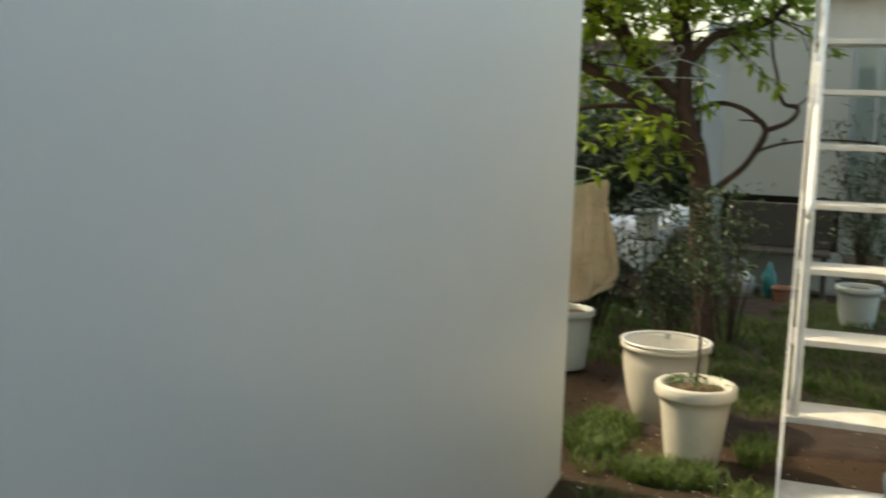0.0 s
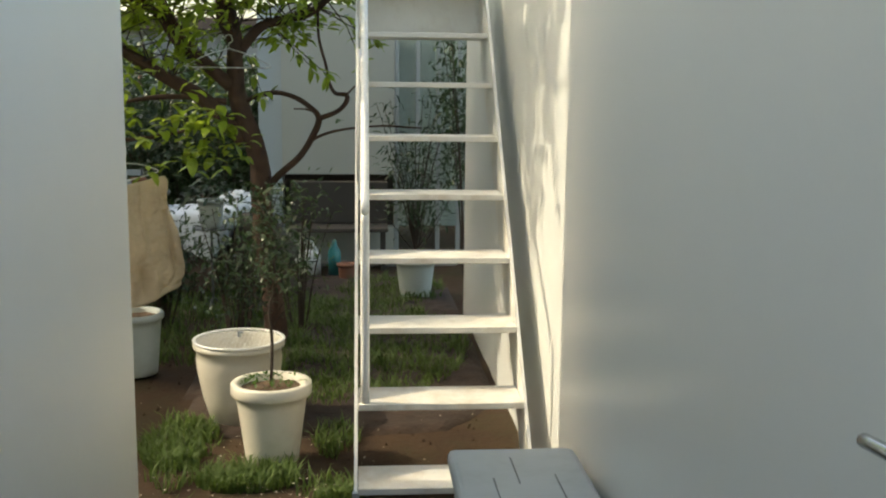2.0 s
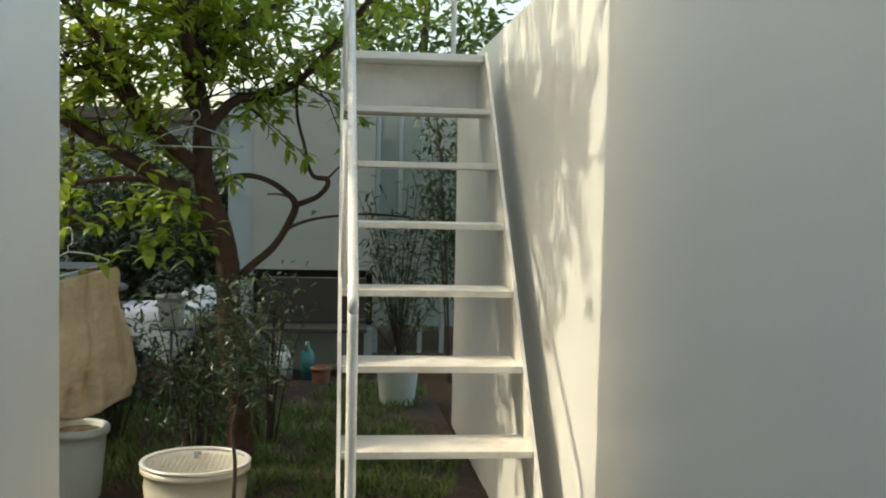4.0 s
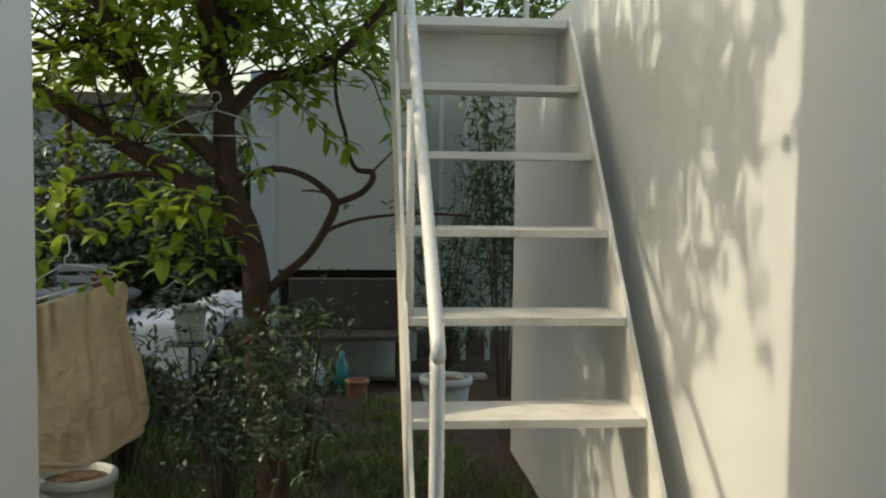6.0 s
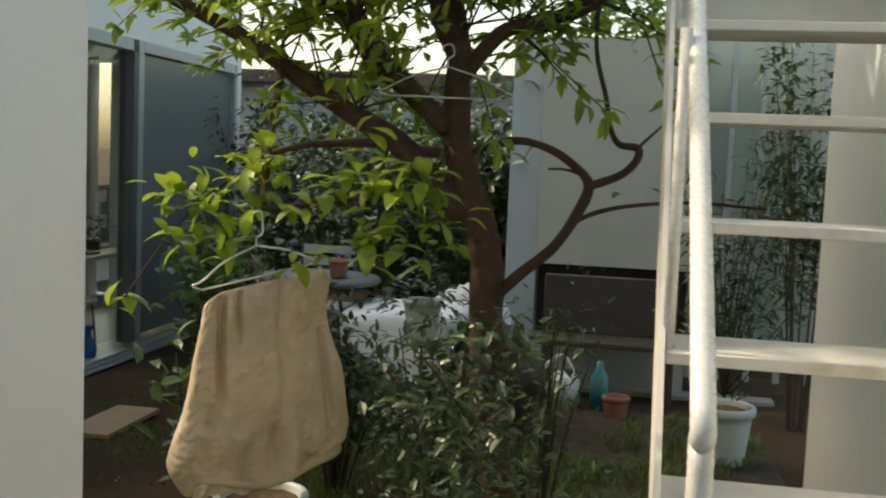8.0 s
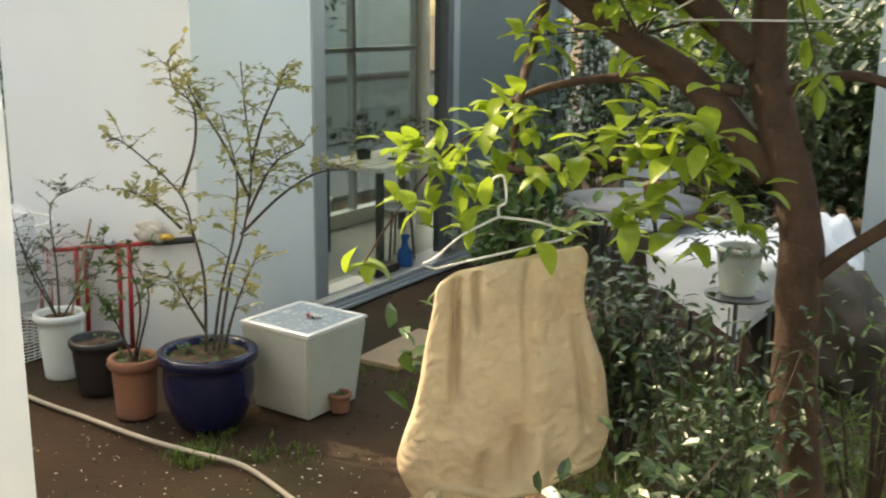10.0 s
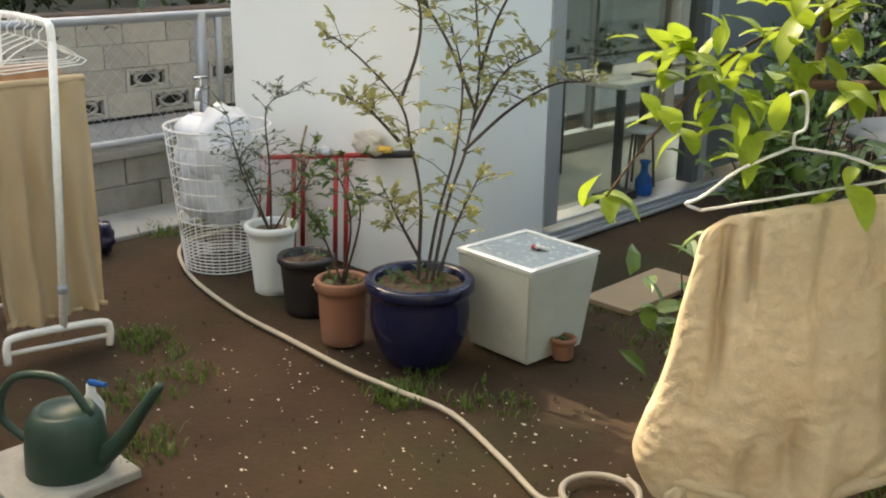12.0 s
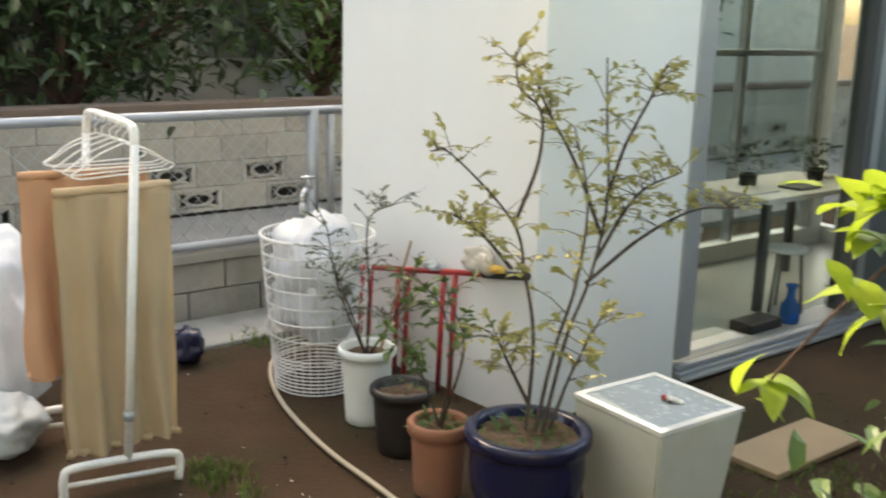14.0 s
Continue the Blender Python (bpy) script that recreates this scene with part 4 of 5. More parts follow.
def rack():
    t = thing("clothes_rack", "white tubular clothes rack standing on the soil", "clothes rack", at=(-4.30, 1.66, 0))
    t.rotation_euler = (radians(-3.5), 0, radians(-4))
    for x in (0.0, -0.52):
        part("post", tube([(x, 0, 0.10), (x, 0, 1.12)], 0.014, sides=12), M_RAIL, t, smooth=True)
        part("foot", tube(spline([(x, -0.20, 0.01), (x, -0.2, 0.08), (x, -0.17, 0.105), (x, 0, 0.11), (x, 0.14, 0.105), (x, 0.17, 0.08), (x, 0.17, 0.01)], 5), 0.014, sides=10), M_RAIL, t, smooth=True)
        part("brace", tube([(x, -0.19, 0.05), (x, 0.16, 0.05)], 0.009, sides=8), M_RAIL, t, smooth=True)
    part("bar", tube(spline([(0.0, 0, 1.10), (-0.01, 0, 1.155), (-0.05, 0, 1.175), (-0.26, 0, 1.18), (-0.47, 0, 1.175), (-0.51, 0, 1.155), (-0.52, 0, 1.10)], 6), 0.014, sides=12), M_RAIL, t, smooth=True)
    part("collar", tube([(0, 0, 0.24), (0, 0, 0.27)], 0.018, sides=12), M_GALV, t, smooth=True)
    return t


rack()
g = random.Random(31)
for i, x in enumerate((-4.41, -4.48, -4.55, -4.63, -4.71)):
    bm = hanger_wire((x, 1.73 - 0.07 * (x + 4.30), 1.11), (0.25 * g.uniform(-1, 1), 1, 0), 0.19, 0.085, 0.008, 0.0028)
    tagged(part("wire_hanger", bm, M_WHITEWIRE, smooth=True), "white coated wire hanger on the clothes rack", "hanger", "hangers on the rack")


def hung_cloth(name, label, mat, x, y0, y1, ztop, zbot, seed):
    bm = bmesh.new()
    n, rows = 60, 30
    for s in (0, 1):
        grid = []
        for i in range(rows + 1):
            v = i / rows
            line = []
            for k in range(n + 1):
                u = k / n
                y = y0 + (y1 - y0) * u + 0.02 * noise.noise(Vector((v * 3, u * 3, seed)))
                fold = 0.02 * math.sin(u * 22 + seed + 0.8 * math.sin(v * 3)) * (0.3 + v) + 0.01 * noise.noise(Vector((u * 9, v * 3, seed)))
                z = ztop - v * (ztop - zbot) + 0.012 * math.sin(u * 9 + seed) * v
                line.append(bm.verts.new((x + (0.018 if s else -0.018) * (0.3 + v) + fold, y, z)))
            grid.append(line)
        for A, B in zip(grid, grid[1:]):
            for k in range(n):
                bm.faces.new((A[k], A[k + 1], B[k + 1], B[k]))
        if s:
            for k in range(n):
                bm.faces.new((last[0][k], last[0][k + 1], grid[0][k + 1], grid[0][k]))
        last = grid
    t = thing(name, label, "cloth", "washing on the rack")
    part("cloth", bm, mat, t, smooth=True)
    band = [(x + 0.004 * math.sin(k), y0 + (y1 - y0) * k / 12, ztop + 0.002) for k in range(13)]
    part("waistband", tube(band, 0.014, sides=8, wobble=0.4), mat, t, smooth=True)
    hem = [(x + 0.02 * math.sin(k / 12 * 22 + seed), y0 + (y1 - y0) * k / 24, zbot + 0.006) for k in range(25)]
    part("hem", tube(hem, 0.012, sides=6, wobble=0.4), mat, t, smooth=True)
    return t


hung_cloth("trousers", "beige cotton trousers hanging on the rack", M_CLOTHA, -4.40, 1.51, 1.88, 0.97, 0.12, 2.0)
hung_cloth("shirt", "peach cotton cloth hanging on the rack", M_CLOTHB, -4.57, 1.46, 1.87, 1.0, 0.34, 5.0)
crumpled("rubbish_bag", "white plastic rubbish bag on the ground", "bag", M_PLASTIC, (-5.2, 1.50, 0.0), (0.20, 0.20, 0.36), 13)
crumpled("rubbish_bag", "grey plastic rubbish bag slumped on the ground", "bag", M_CHEST, (-4.85, 1.42, 0.0), (0.17, 0.14, 0.10), 15)
crumpled("rubbish_bag", "dark blue plastic bag behind the clothes", "bag", M_BLUE, (-5.32, 2.33, 0.0), (0.075, 0.07, 0.09), 17)


def watering_can():
    t = thing("watering_can", "dark green plastic watering can with a long spout", "watering can", at=(-3.518, 1.292, 0))
    part("body", lathe([(0, 0), (0.112, 0), (0.118, 0.012), (0.114, 0.10), (0.104, 0.17), (0.085, 0.20), (0.072, 0.205), (0.066, 0.195), (0, 0.18)], 28), M_GREENCAN, t, smooth=True)
    part("spout", tube(spline([(0.08, 0.05, 0.05), (0.14, 0.09, 0.12), (0.19, 0.13, 0.21), (0.24, 0.17, 0.30)], 6), 0.030, 0.013, 10), M_GREENCAN, t, smooth=True)
    part("handle", tube(spline([(-0.09, -0.05, 0.06), (-0.19, -0.10, 0.15), (-0.14, -0.07, 0.27), (0.0, 0.0, 0.29), (0.075, 0.045, 0.19)], 6), 0.012, 0.012, 10), M_GREENCAN, t, smooth=True)
    b = thing("spray_bottle", "white spray bottle with a blue trigger", "bottle", at=(-3.678, 1.452, 0))
    part("body", lathe([(0, 0), (0.035, 0), (0.037, 0.1), (0.015, 0.14), (0.012, 0.17), (0, 0.17)], 20), M_RIMWHITE, b, smooth=True)
    part("trigger", tube([(0.0, 0, 0.175), (0.06, 0.02, 0.18)], 0.012, 0.008, 8), M_BLUEGLASS, b, "blue trigger")


watering_can()


# ---- the tree ----
def tree():
    t = thing("garden_tree", "old garden tree with dark crooked limbs and fresh yellow green leaves", "tree", at=(0, 0, 0))
    g = random.Random(77)
    limbs = {
        "trunk": ([(-1.10, 2.54, -0.05), (-1.12, 2.53, 0.3), (-1.16, 2.5, 0.6), (-1.19, 2.5, 1.1), (-1.26, 2.5, 1.32), (-1.30, 2.5, 1.48), (-1.31, 2.5, 1.64), (-1.31, 2.5, 1.78), (-1.34, 2.5, 1.98), (-1.28, 2.48, 2.5), (-1.2, 2.4, 3.1)], 0.066, 0.03),
        "left": ([(-1.27, 2.5, 1.20), (-1.48, 2.5, 1.43), (-1.69, 2.5, 1.55), (-1.91, 2.5, 1.69), (-2.12, 2.5, 1.82), (-2.33, 2.48, 1.92), (-2.7, 2.4, 2.12)], 0.045, 0.018),
        "second": ([(-1.33, 2.5, 1.50), (-1.49, 2.48, 1.65), (-1.61, 2.47, 1.75), (-1.70, 2.45, 1.88), (-1.83, 2.42, 1.95), (-1.93, 2.4, 1.94), (-2.06, 2.38, 1.96), (-2.3, 2.3, 2.2)], 0.040, 0.012),
        "right": ([(-1.29, 2.5, 1.68), (-1.17, 2.5, 1.82), (-1.05, 2.48, 1.86), (-0.90, 2.46, 1.90), (-0.78, 2.42, 1.99), (-0.55, 2.3, 2.25), (-0.35, 2.1, 2.55)], 0.030, 0.012),
        "upright": ([(-1.32, 2.5, 1.72), (-1.38, 2.44, 1.88), (-1.40, 2.4, 2.1), (-1.5, 2.2, 2.5)], 0.024, 0.010),
        "front": ([(-1.32, 2.48, 1.95), (-1.34, 2.2, 2.12), (-1.25, 1.8, 2.25), (-1.15, 1.4, 2.4), (-1.1, 1.0, 2.55)], 0.03, 0.01),
        "frontleft": ([(-1.55, 2.45, 1.72), (-1.7, 2.2, 2.02), (-1.85, 1.9, 2.22), (-2.0, 1.5, 2.4)], 0.022, 0.009),
        "backleft": ([(-1.32, 2.5, 2.0), (-1.42, 2.9, 2.35), (-1.5, 3.4, 2.6), (-1.5, 3.9, 2.8)], 0.024, 0.009),
        "over": ([(-1.25, 2.0, 2.85), (-1.3, 1.3, 2.72), (-1.28, 0.85, 2.6), (-1.2, 0.45, 2.5)], 0.018, 0.007),
        "overleft": ([(-1.95, 1.8, 3.05), (-1.9, 1.2, 3.1), (-1.8, 0.7, 3.1)], 0.018, 0.007),
        "top": ([(-1.2, 2.42, 3.0), (-0.95, 2.2, 3.15), (-0.7, 1.9, 3.25), (-0.6, 1.4, 3.3)], 0.024, 0.009),
        "topback": ([(-1.2, 2.45, 2.9), (-1.4, 3.0, 3.1), (-1.6, 3.6, 3.2), (-1.7, 4.2, 3.25)], 0.024, 0.009),
        "topleft": ([(-1.25, 2.4, 2.95), (-1.8, 2.5, 3.1), (-2.3, 2.7, 3.15), (-2.7, 2.9, 3.1)], 0.024, 0.009),
        "high": ([(-1.25, 2.45, 2.7), (-1.25, 1.9, 2.85), (-1.3, 1.3, 2.95), (-1.3, 0.8, 3.0)], 0.022, 0.009),
        "up": ([(-1.29, 2.48, 2.3), (-1.6, 2.3, 2.7), (-1.9, 2.0, 3.0), (-2.1, 1.6, 3.2)], 0.028, 0.01),
        "back": ([(-1.32, 2.5, 2.0), (-1.1, 2.9, 2.3), (-0.7, 3.3, 2.6), (-0.3, 3.6, 2.8)], 0.03, 0.01),
        "hanging": ([(-1.93, 2.5, 1.70), (-1.88, 2.32, 1.56), (-1.85, 2.18, 1.42), (-1.83, 2.10, 1.25), (-1.80, 2.07, 1.225), (-1.60, 2.08, 1.255), (-1.40, 2.10, 1.30)], 0.015, 0.007),
        "hanging_low": ([(-1.84, 2.14, 1.36), (-2.0, 2.1, 1.27), (-2.14, 2.05, 1.10), (-2.28, 2.06, 0.91)], 0.004, 0.0025),
        "reach": ([(-1.95, 1.62, 2.35), (-2.0, 1.2, 2.5), (-1.95, 0.8, 2.7)], 0.012, 0.006),
        "level": ([(-1.36, 2.5, 1.42), (-1.57, 2.5, 1.44), (-1.73, 2.5, 1.44), (-1.90, 2.48, 1.41), (-2.05, 2.45, 1.35)], 0.018, 0.008),
        "bent": ([(-1.27, 2.5, 1.40), (-1.22, 2.5, 1.44), (-1.10, 2.5, 1.47), (-1.0, 2.5, 1.45), (-0.91, 2.5, 1.40), (-0.85, 2.5, 1.33), (-0.89, 2.5, 1.22), (-0.96, 2.5, 1.12), (-1.06, 2.5, 1.03), (-1.18, 2.52, 0.90)], 0.011, 0.021),
        "crook": ([(-0.85, 2.5, 1.33), (-0.75, 2.5, 1.37), (-0.70, 2.5, 1.42), (-0.70, 2.5, 1.46), (-0.76, 2.5, 1.47), (-0.79, 2.5, 1.52), (-0.81, 2.5, 1.62), (-0.85, 2.5, 1.77), (-0.85, 2.5, 1.95)], 0.014, 0.006),
        "thin": ([(-0.91, 2.5, 1.20), (-0.83, 2.5, 1.24), (-0.71, 2.5, 1.27), (-0.51, 2.5, 1.29), (-0.28, 2.5, 1.28)], 0.009, 0.005),
        "stub": ([(-0.86, 2.5, 1.36), (-0.93, 2.5, 1.38), (-0.99, 2.5, 1.38)], 0.007, 0.004),
        "twist": ([(-0.71, 2.5, 1.45), (-0.66, 2.5, 1.50), (-0.60, 2.5, 1.56)], 0.006, 0.003),
    }
    lines = {}
    for name, (pts, r0, r1) in limbs.items():
        lines[name] = spline(pts, 7)
        part("trunk" if name == "trunk" else "limb", tube(lines[name], r0, r1, 12 if r0 > 0.03 else 8, wobble=0.35), M_BARK, t, smooth=True)
    V, F = [], []
    twigs = bmesh.new()
    for name, n, lo in (("trunk", 70, 0.66), ("left", 64, 0.3), ("second", 52, 0.3), ("right", 70, 0.2), ("front", 78, 0.1), ("frontleft", 90, 0.15), ("up", 80, 0.1), ("back", 70, 0.2), ("reach", 30, 0.1), ("upright", 30, 0.3), ("backleft", 150, 0.05), ("high", 46, 0.05), ("over", 80, 0.05), ("overleft", 62, 0.05), ("top", 52, 0.1), ("topback", 170, 0.1), ("topleft", 150, 0.1)):
        L = lines[name]
        for i in range(n):
            p0 = L[int((lo + (1 - lo) * g.random()) * (len(L) - 1))]
            d = Vector((g.gauss(0, 1), g.gauss(0, 1), g.gauss(0.35, 0.7))).normalized()
            ln = g.uniform(0.14, 0.5)
            p1_ = p0 + d * ln
            if p1_.z < 2.15 and p1_.y < 2.9 and g.random() < 0.22:
                continue
            if p1_.x > -0.05 or p1_.z < 1.42 or (p1_.x < -1.3 and p1_.y < 0.5) or (p1_.x > -0.72 and p1_.y < 1.9 and p1_.z < 2.3):
                continue
            mid = p0.lerp(p1_, 0.5) + Vector((g.gauss(0, 0.03), g.gauss(0, 0.03), 0.03))
            tube([p0, mid, p1_], 0.005, 0.002, 5, bm=twigs)
            for q, c in ((p1_, 6), (mid, 2), (mid.lerp(p1_, 0.5), 3)):
                sprig(V, F, q, d, c, 0.085, 0.040, g)
    part("twig", twigs, M_TWIG, t, "thin twigs of the crown")
    tagged(raw("crown", V, F, M_LEAF, t, "fresh yellow green leaves"), kind="stuff")
    # the low bright sprays near the hanger
    shapes = []
    for i in range(4):
        V, F = [], []
        hw = 0.215 + 0.018 * i
        for s in range(8):
            q = s / 7
            w = hw * math.sin(math.pi * min(1.0, 0.04 + 0.96 * q ** 0.85)) ** 0.8 if s < 7 else 0.0
            z = 0.10 * math.sin(q * 2.2) - (0.08 + 0.07 * i) * q * q
            V += [(q, -w, z + 0.28 * w + 0.02 * math.sin(9 * q + i)), (q, 0, z), (q, w, z + 0.28 * w - 0.02 * math.sin(8 * q + i))]
        for s in range(7):
            k = 3 * s
            F += [(k, k + 3, k + 4, k + 1), (k + 1, k + 4, k + 5, k + 2)]
        me = bpy.data.meshes.new("leaf")
        me.from_pydata(V, [], F)
        me.materials.append(M_LEAF)
        me.shade_smooth()
        shapes.append(me)
    for c, n, s in (((-1.42, 2.08, 1.36), 26, 0.05), ((-1.50, 2.08, 1.33), 16, 0.04), ((-1.33, 2.10, 1.31), 24, 0.05), ((-1.42, 2.06, 1.28), 24, 0.05), ((-1.26, 2.10, 1.22), 18, 0.045),
                    ((-1.50, 2.06, 1.15), 16, 0.035), ((-1.42, 2.06, 1.12), 14, 0.04), ((-1.31, 2.08, 1.14), 14, 0.04), ((-1.66, 2.08, 1.29), 18, 0.045), ((-1.68, 2.02, 1.08), 8, 0.03),
                    ((-2.06, 2.06, 1.27), 22, 0.045), ((-1.90, 2.08, 1.31), 18, 0.045), ((-1.82, 2.12, 1.38), 14, 0.04), ((-1.96, 2.06, 1.23), 16, 0.04), ((-2.12, 2.02, 1.25), 12, 0.035),
                    ((-1.92, 2.0, 1.12), 12, 0.035), ((-2.05, 2.0, 1.10), 12, 0.035), ((-1.80, 2.02, 1.37), 10, 0.035), ((-1.86, 2.3, 1.56), 12, 0.04), ((-2.27, 2.06, 0.90), 9, 0.022), ((-1.78, 2.08, 1.26), 10, 0.035)):
        for i in range(int(n * 0.75)):
            o = new("leaf", g.choice(shapes))
            o.parent = t
            q = Vector(c) + Vector((g.gauss(0, s), g.gauss(0, s), g.gauss(0, s)))
            way = Vector((g.gauss(0, 1), g.gauss(-0.3, 0.8), g.gauss(-0.05, 0.55)))
            k = g.uniform(0.065, 0.115)
            o.matrix_basis = Matrix.LocRotScale(q, way.to_track_quat("X", "Z"), (k, k, k))


tree()


def bush(name, label, mat, centre, size, n, leaf_len, leaf_w, seed, stems=14, group=""):
    """A shrub: stems from the ground, leaves round their upper parts, uneven in outline."""
    g = random.Random(seed)
    t = thing(name, label, "shrub", group, at=(centre[0], centre[1], 0))
    V, F = [], []
    wood = bmesh.new()
    tips = []
    for i in range(stems):
        a, e = g.uniform(0, 6.28), g.uniform(0.2, 1.0)
        tip = Vector((size[0] * e * math.cos(a), size[1] * e * math.sin(a), size[2] * g.uniform(0.55, 1.0)))
        tips.append(tip)
        tube(spline([(tip.x * 0.15, tip.y * 0.15, -0.02), (tip.x * 0.5, tip.y * 0.5, tip.z * 0.55), tip], 4), 0.007, 0.002, 5, bm=wood)
    for i in range(n):
        tip = g.choice(tips)
        k = g.uniform(0.3, 1.05)
        q = Vector((tip.x * k, tip.y * k, tip.z * (0.2 + 0.8 * k))) + Vector((g.gauss(0, 0.07), g.gauss(0, 0.07), g.gauss(0, 0.06)))
        q.z = max(q.z, 0.02)
        leaf(V, F, q, (g.gauss(0, 1), g.gauss(0, 1), g.gauss(0.1, 0.7)), leaf_len * g.uniform(0.6, 1.2), leaf_w * g.uniform(0.6, 1.2), g)
    part("stem", wood, M_TWIG, t, "thin woody stems")
    tagged(raw("foliage", V, F, mat, t), kind="stuff")
    return t


bush("garden_shrub", "glossy dark evergreen shrub beside the tree", M_LEAFDARK, (-1.28, 2.22), (0.26, 0.2, 0.98), 900, 0.045, 0.02, 41)
bush("garden_shrub", "loose shrub with mid green leaves behind the sack", M_LEAFMID, (-2.15, 2.35), (0.2, 0.2, 0.85), 90, 0.10, 0.05, 42, 6)
bush("garden_shrub", "broad leaved shrub before the grey glazed panel", M_LEAFMID, (-3.35, 5.45), (0.32, 0.40, 1.05), 380, 0.10, 0.05, 43)
bush("garden_shrub", "dark leafy shrub by the pavilion end", M_LEAFDARK, (-3.45, 6.6), (0.45, 0.5, 1.9), 1100, 0.08, 0.035, 44)
bush("garden_shrub", "dense dark shrub at the back of the garden", M_LEAFDARK, (-2.3, 6.1), (0.75, 0.5, 1.75), 2300, 0.08, 0.035, 45)
bush("garden_shrub", "small weedy shrub with thin yellow green leaves", M_LEAFMID, (-1.0, 2.95), (0.24, 0.2, 0.95), 260, 0.06, 0.012, 46)
bush("garden_shrub", "dense dark shrub beyond the end of the steel wall", M_LEAFDARK, (0.25, 4.95), (0.4, 0.5, 2.2), 1500, 0.08, 0.03, 47)
bush("garden_shrub", "mid green broad leaved shrub before the garden table", M_LEAFMID, (-2.65, 3.85), (0.30, 0.28, 1.0), 460, 0.10, 0.05, 57, 16)
bush("garden_shrub", "dense glossy dark shrub before the covered table", M_LEAFDARK, (-1.85, 3.05), (0.34, 0.24, 0.8), 1100, 0.06, 0.028, 58, 22)
bush("garden_shrub", "dark leafy shrub by the far wall corner", M_LEAFDARK, (-1.85, 5.7), (0.32, 0.3, 1.55), 900, 0.07, 0.03, 48)


def big_tree(name, label, at, trunk_h, crown, n, seed, mat=M_LEAFDARK, size=0.16):
    g = random.Random(seed)
    t = thing(name, label, "tree", at=at)
    part("trunk", tube(spline([(0, 0, -0.2), (0.05, 0.03, trunk_h * 0.5), (0, 0, trunk_h), (0.1, 0.1, trunk_h + crown[2])], 5), 0.14, 0.03, 10, wobble=0.3), M_BARK, t, smooth=True)
    V, F = [], []
    clumps = []
    for i in range(46):
        d = Vector((g.gauss(0, 1), g.gauss(0, 1), g.gauss(0, 1))).normalized() * g.uniform(0.35, 1.0)
        clumps.append((Vector((d.x * crown[0], d.y * crown[1], trunk_h + crown[2] * (0.45 + 0.6 * d.z))), g.uniform(0.25, 0.55)))
    for i, (c, r) in enumerate(clumps[:14]):
        part("limb", tube(spline([(0, 0, trunk_h * 0.8), c * 0.5 + Vector((0, 0, trunk_h * 0.45)), c], 4), 0.04, 0.01, 6), M_BARK, t)
    for i in range(n):
        c, r = g.choice(clumps)
        q = c + Vector((g.gauss(0, r), g.gauss(0, r), g.gauss(0, r * 0.7)))
        leaf(V, F, q, (g.gauss(0, 1), g.gauss(0, 1), g.gauss(-0.1, 0.6)), size * g.uniform(0.6, 1.2), size * 0.5 * g.uniform(0.6, 1.1), g)
    tagged(raw("crown", V, F, mat, t, "dense dark leaves"), kind="stuff")


big_tree("street_tree", "dark evergreen tree behind the street wall", (-9.4, 3.2, 0), 0.9, (0.8, 1.3, 2.2), 4200, 51)
big_tree("street_tree", "leafy tree with lighter leaves behind the street wall", (-9.5, 5.6, 0), 1.0, (0.9, 1.3, 2.4), 3600, 52, M_LEAFMID)
big_tree("street_tree", "dark tree behind the street wall", (-9.8, 9.4, 0), 1.2, (1.2, 1.8, 2.6), 3600, 53)
big_tree("back_tree", "tall dark tree behind the garden", (-2.6, 7.6, 0), 0.5, (1.5, 0.9, 1.05), 3800, 54)
big_tree("back_tree", "tree with fresh leaves over the far roof", (0.2, 8.2, 0), 1.6, (2.0, 1.0, 2.2), 4600, 55, M_LEAFMID)
big_tree("back_tree", "dark tree between the two houses", (-3.6, 10.5, 0), 0.6, (2.4, 1.2, 1.2), 3600, 56)
big_tree("back_tree", "dark leafy tree close behind the far wall", (-1.1, 6.9, 0), 0.8, (1.3, 0.6, 1.0), 3600, 59)


def house(name, label, x0, x1, y0, y1, h, mat, roof):
    t = thing(name, label, "house")
    part("wall", box(x0, x1, y0, y1, 0, h), mat, t)
    part("roof", box(x0 - 0.25, x1 + 0.25, y0 - 0.25, y1 + 0.25, h, h + 0.18, 0.02), roof, t)
    return t


# Its unseen upper part is raised to keep sun off the western ground.
hs = house("street_house", "brown clad house with louvres behind the street wall", -14, -10.0, -6, 3.4, 6.4, M_HOUSE, M_COPING)
for i in range(26):
    part("slat", box(-10.0, -9.96, 0.2, 2.9, 0.7 + i * 0.055, 0.735 + i * 0.055), M_HOUSE, hs)
hs = house("street_house", "grey rendered house behind the street trees", -14, -10.2, 3.6, 15, 5.4, M_FARHOUSE, M_COPING)
for y in (4.6, 7.0, 9.4):
    w = part("window", box(-10.2, -10.14, y, y + 0.9, 1.0, 2.1, 0.01), M_ALU, hs)
    part("pane", box(-10.14, -10.13, y + 0.06, y + 0.84, 1.06, 2.04), M_GREYPANEL, w)
house("back_house", "pale grey house at the back of the gardens", -6.2, 4.5, 12.5, 17, 2.35, M_FARHOUSE, M_COPING)


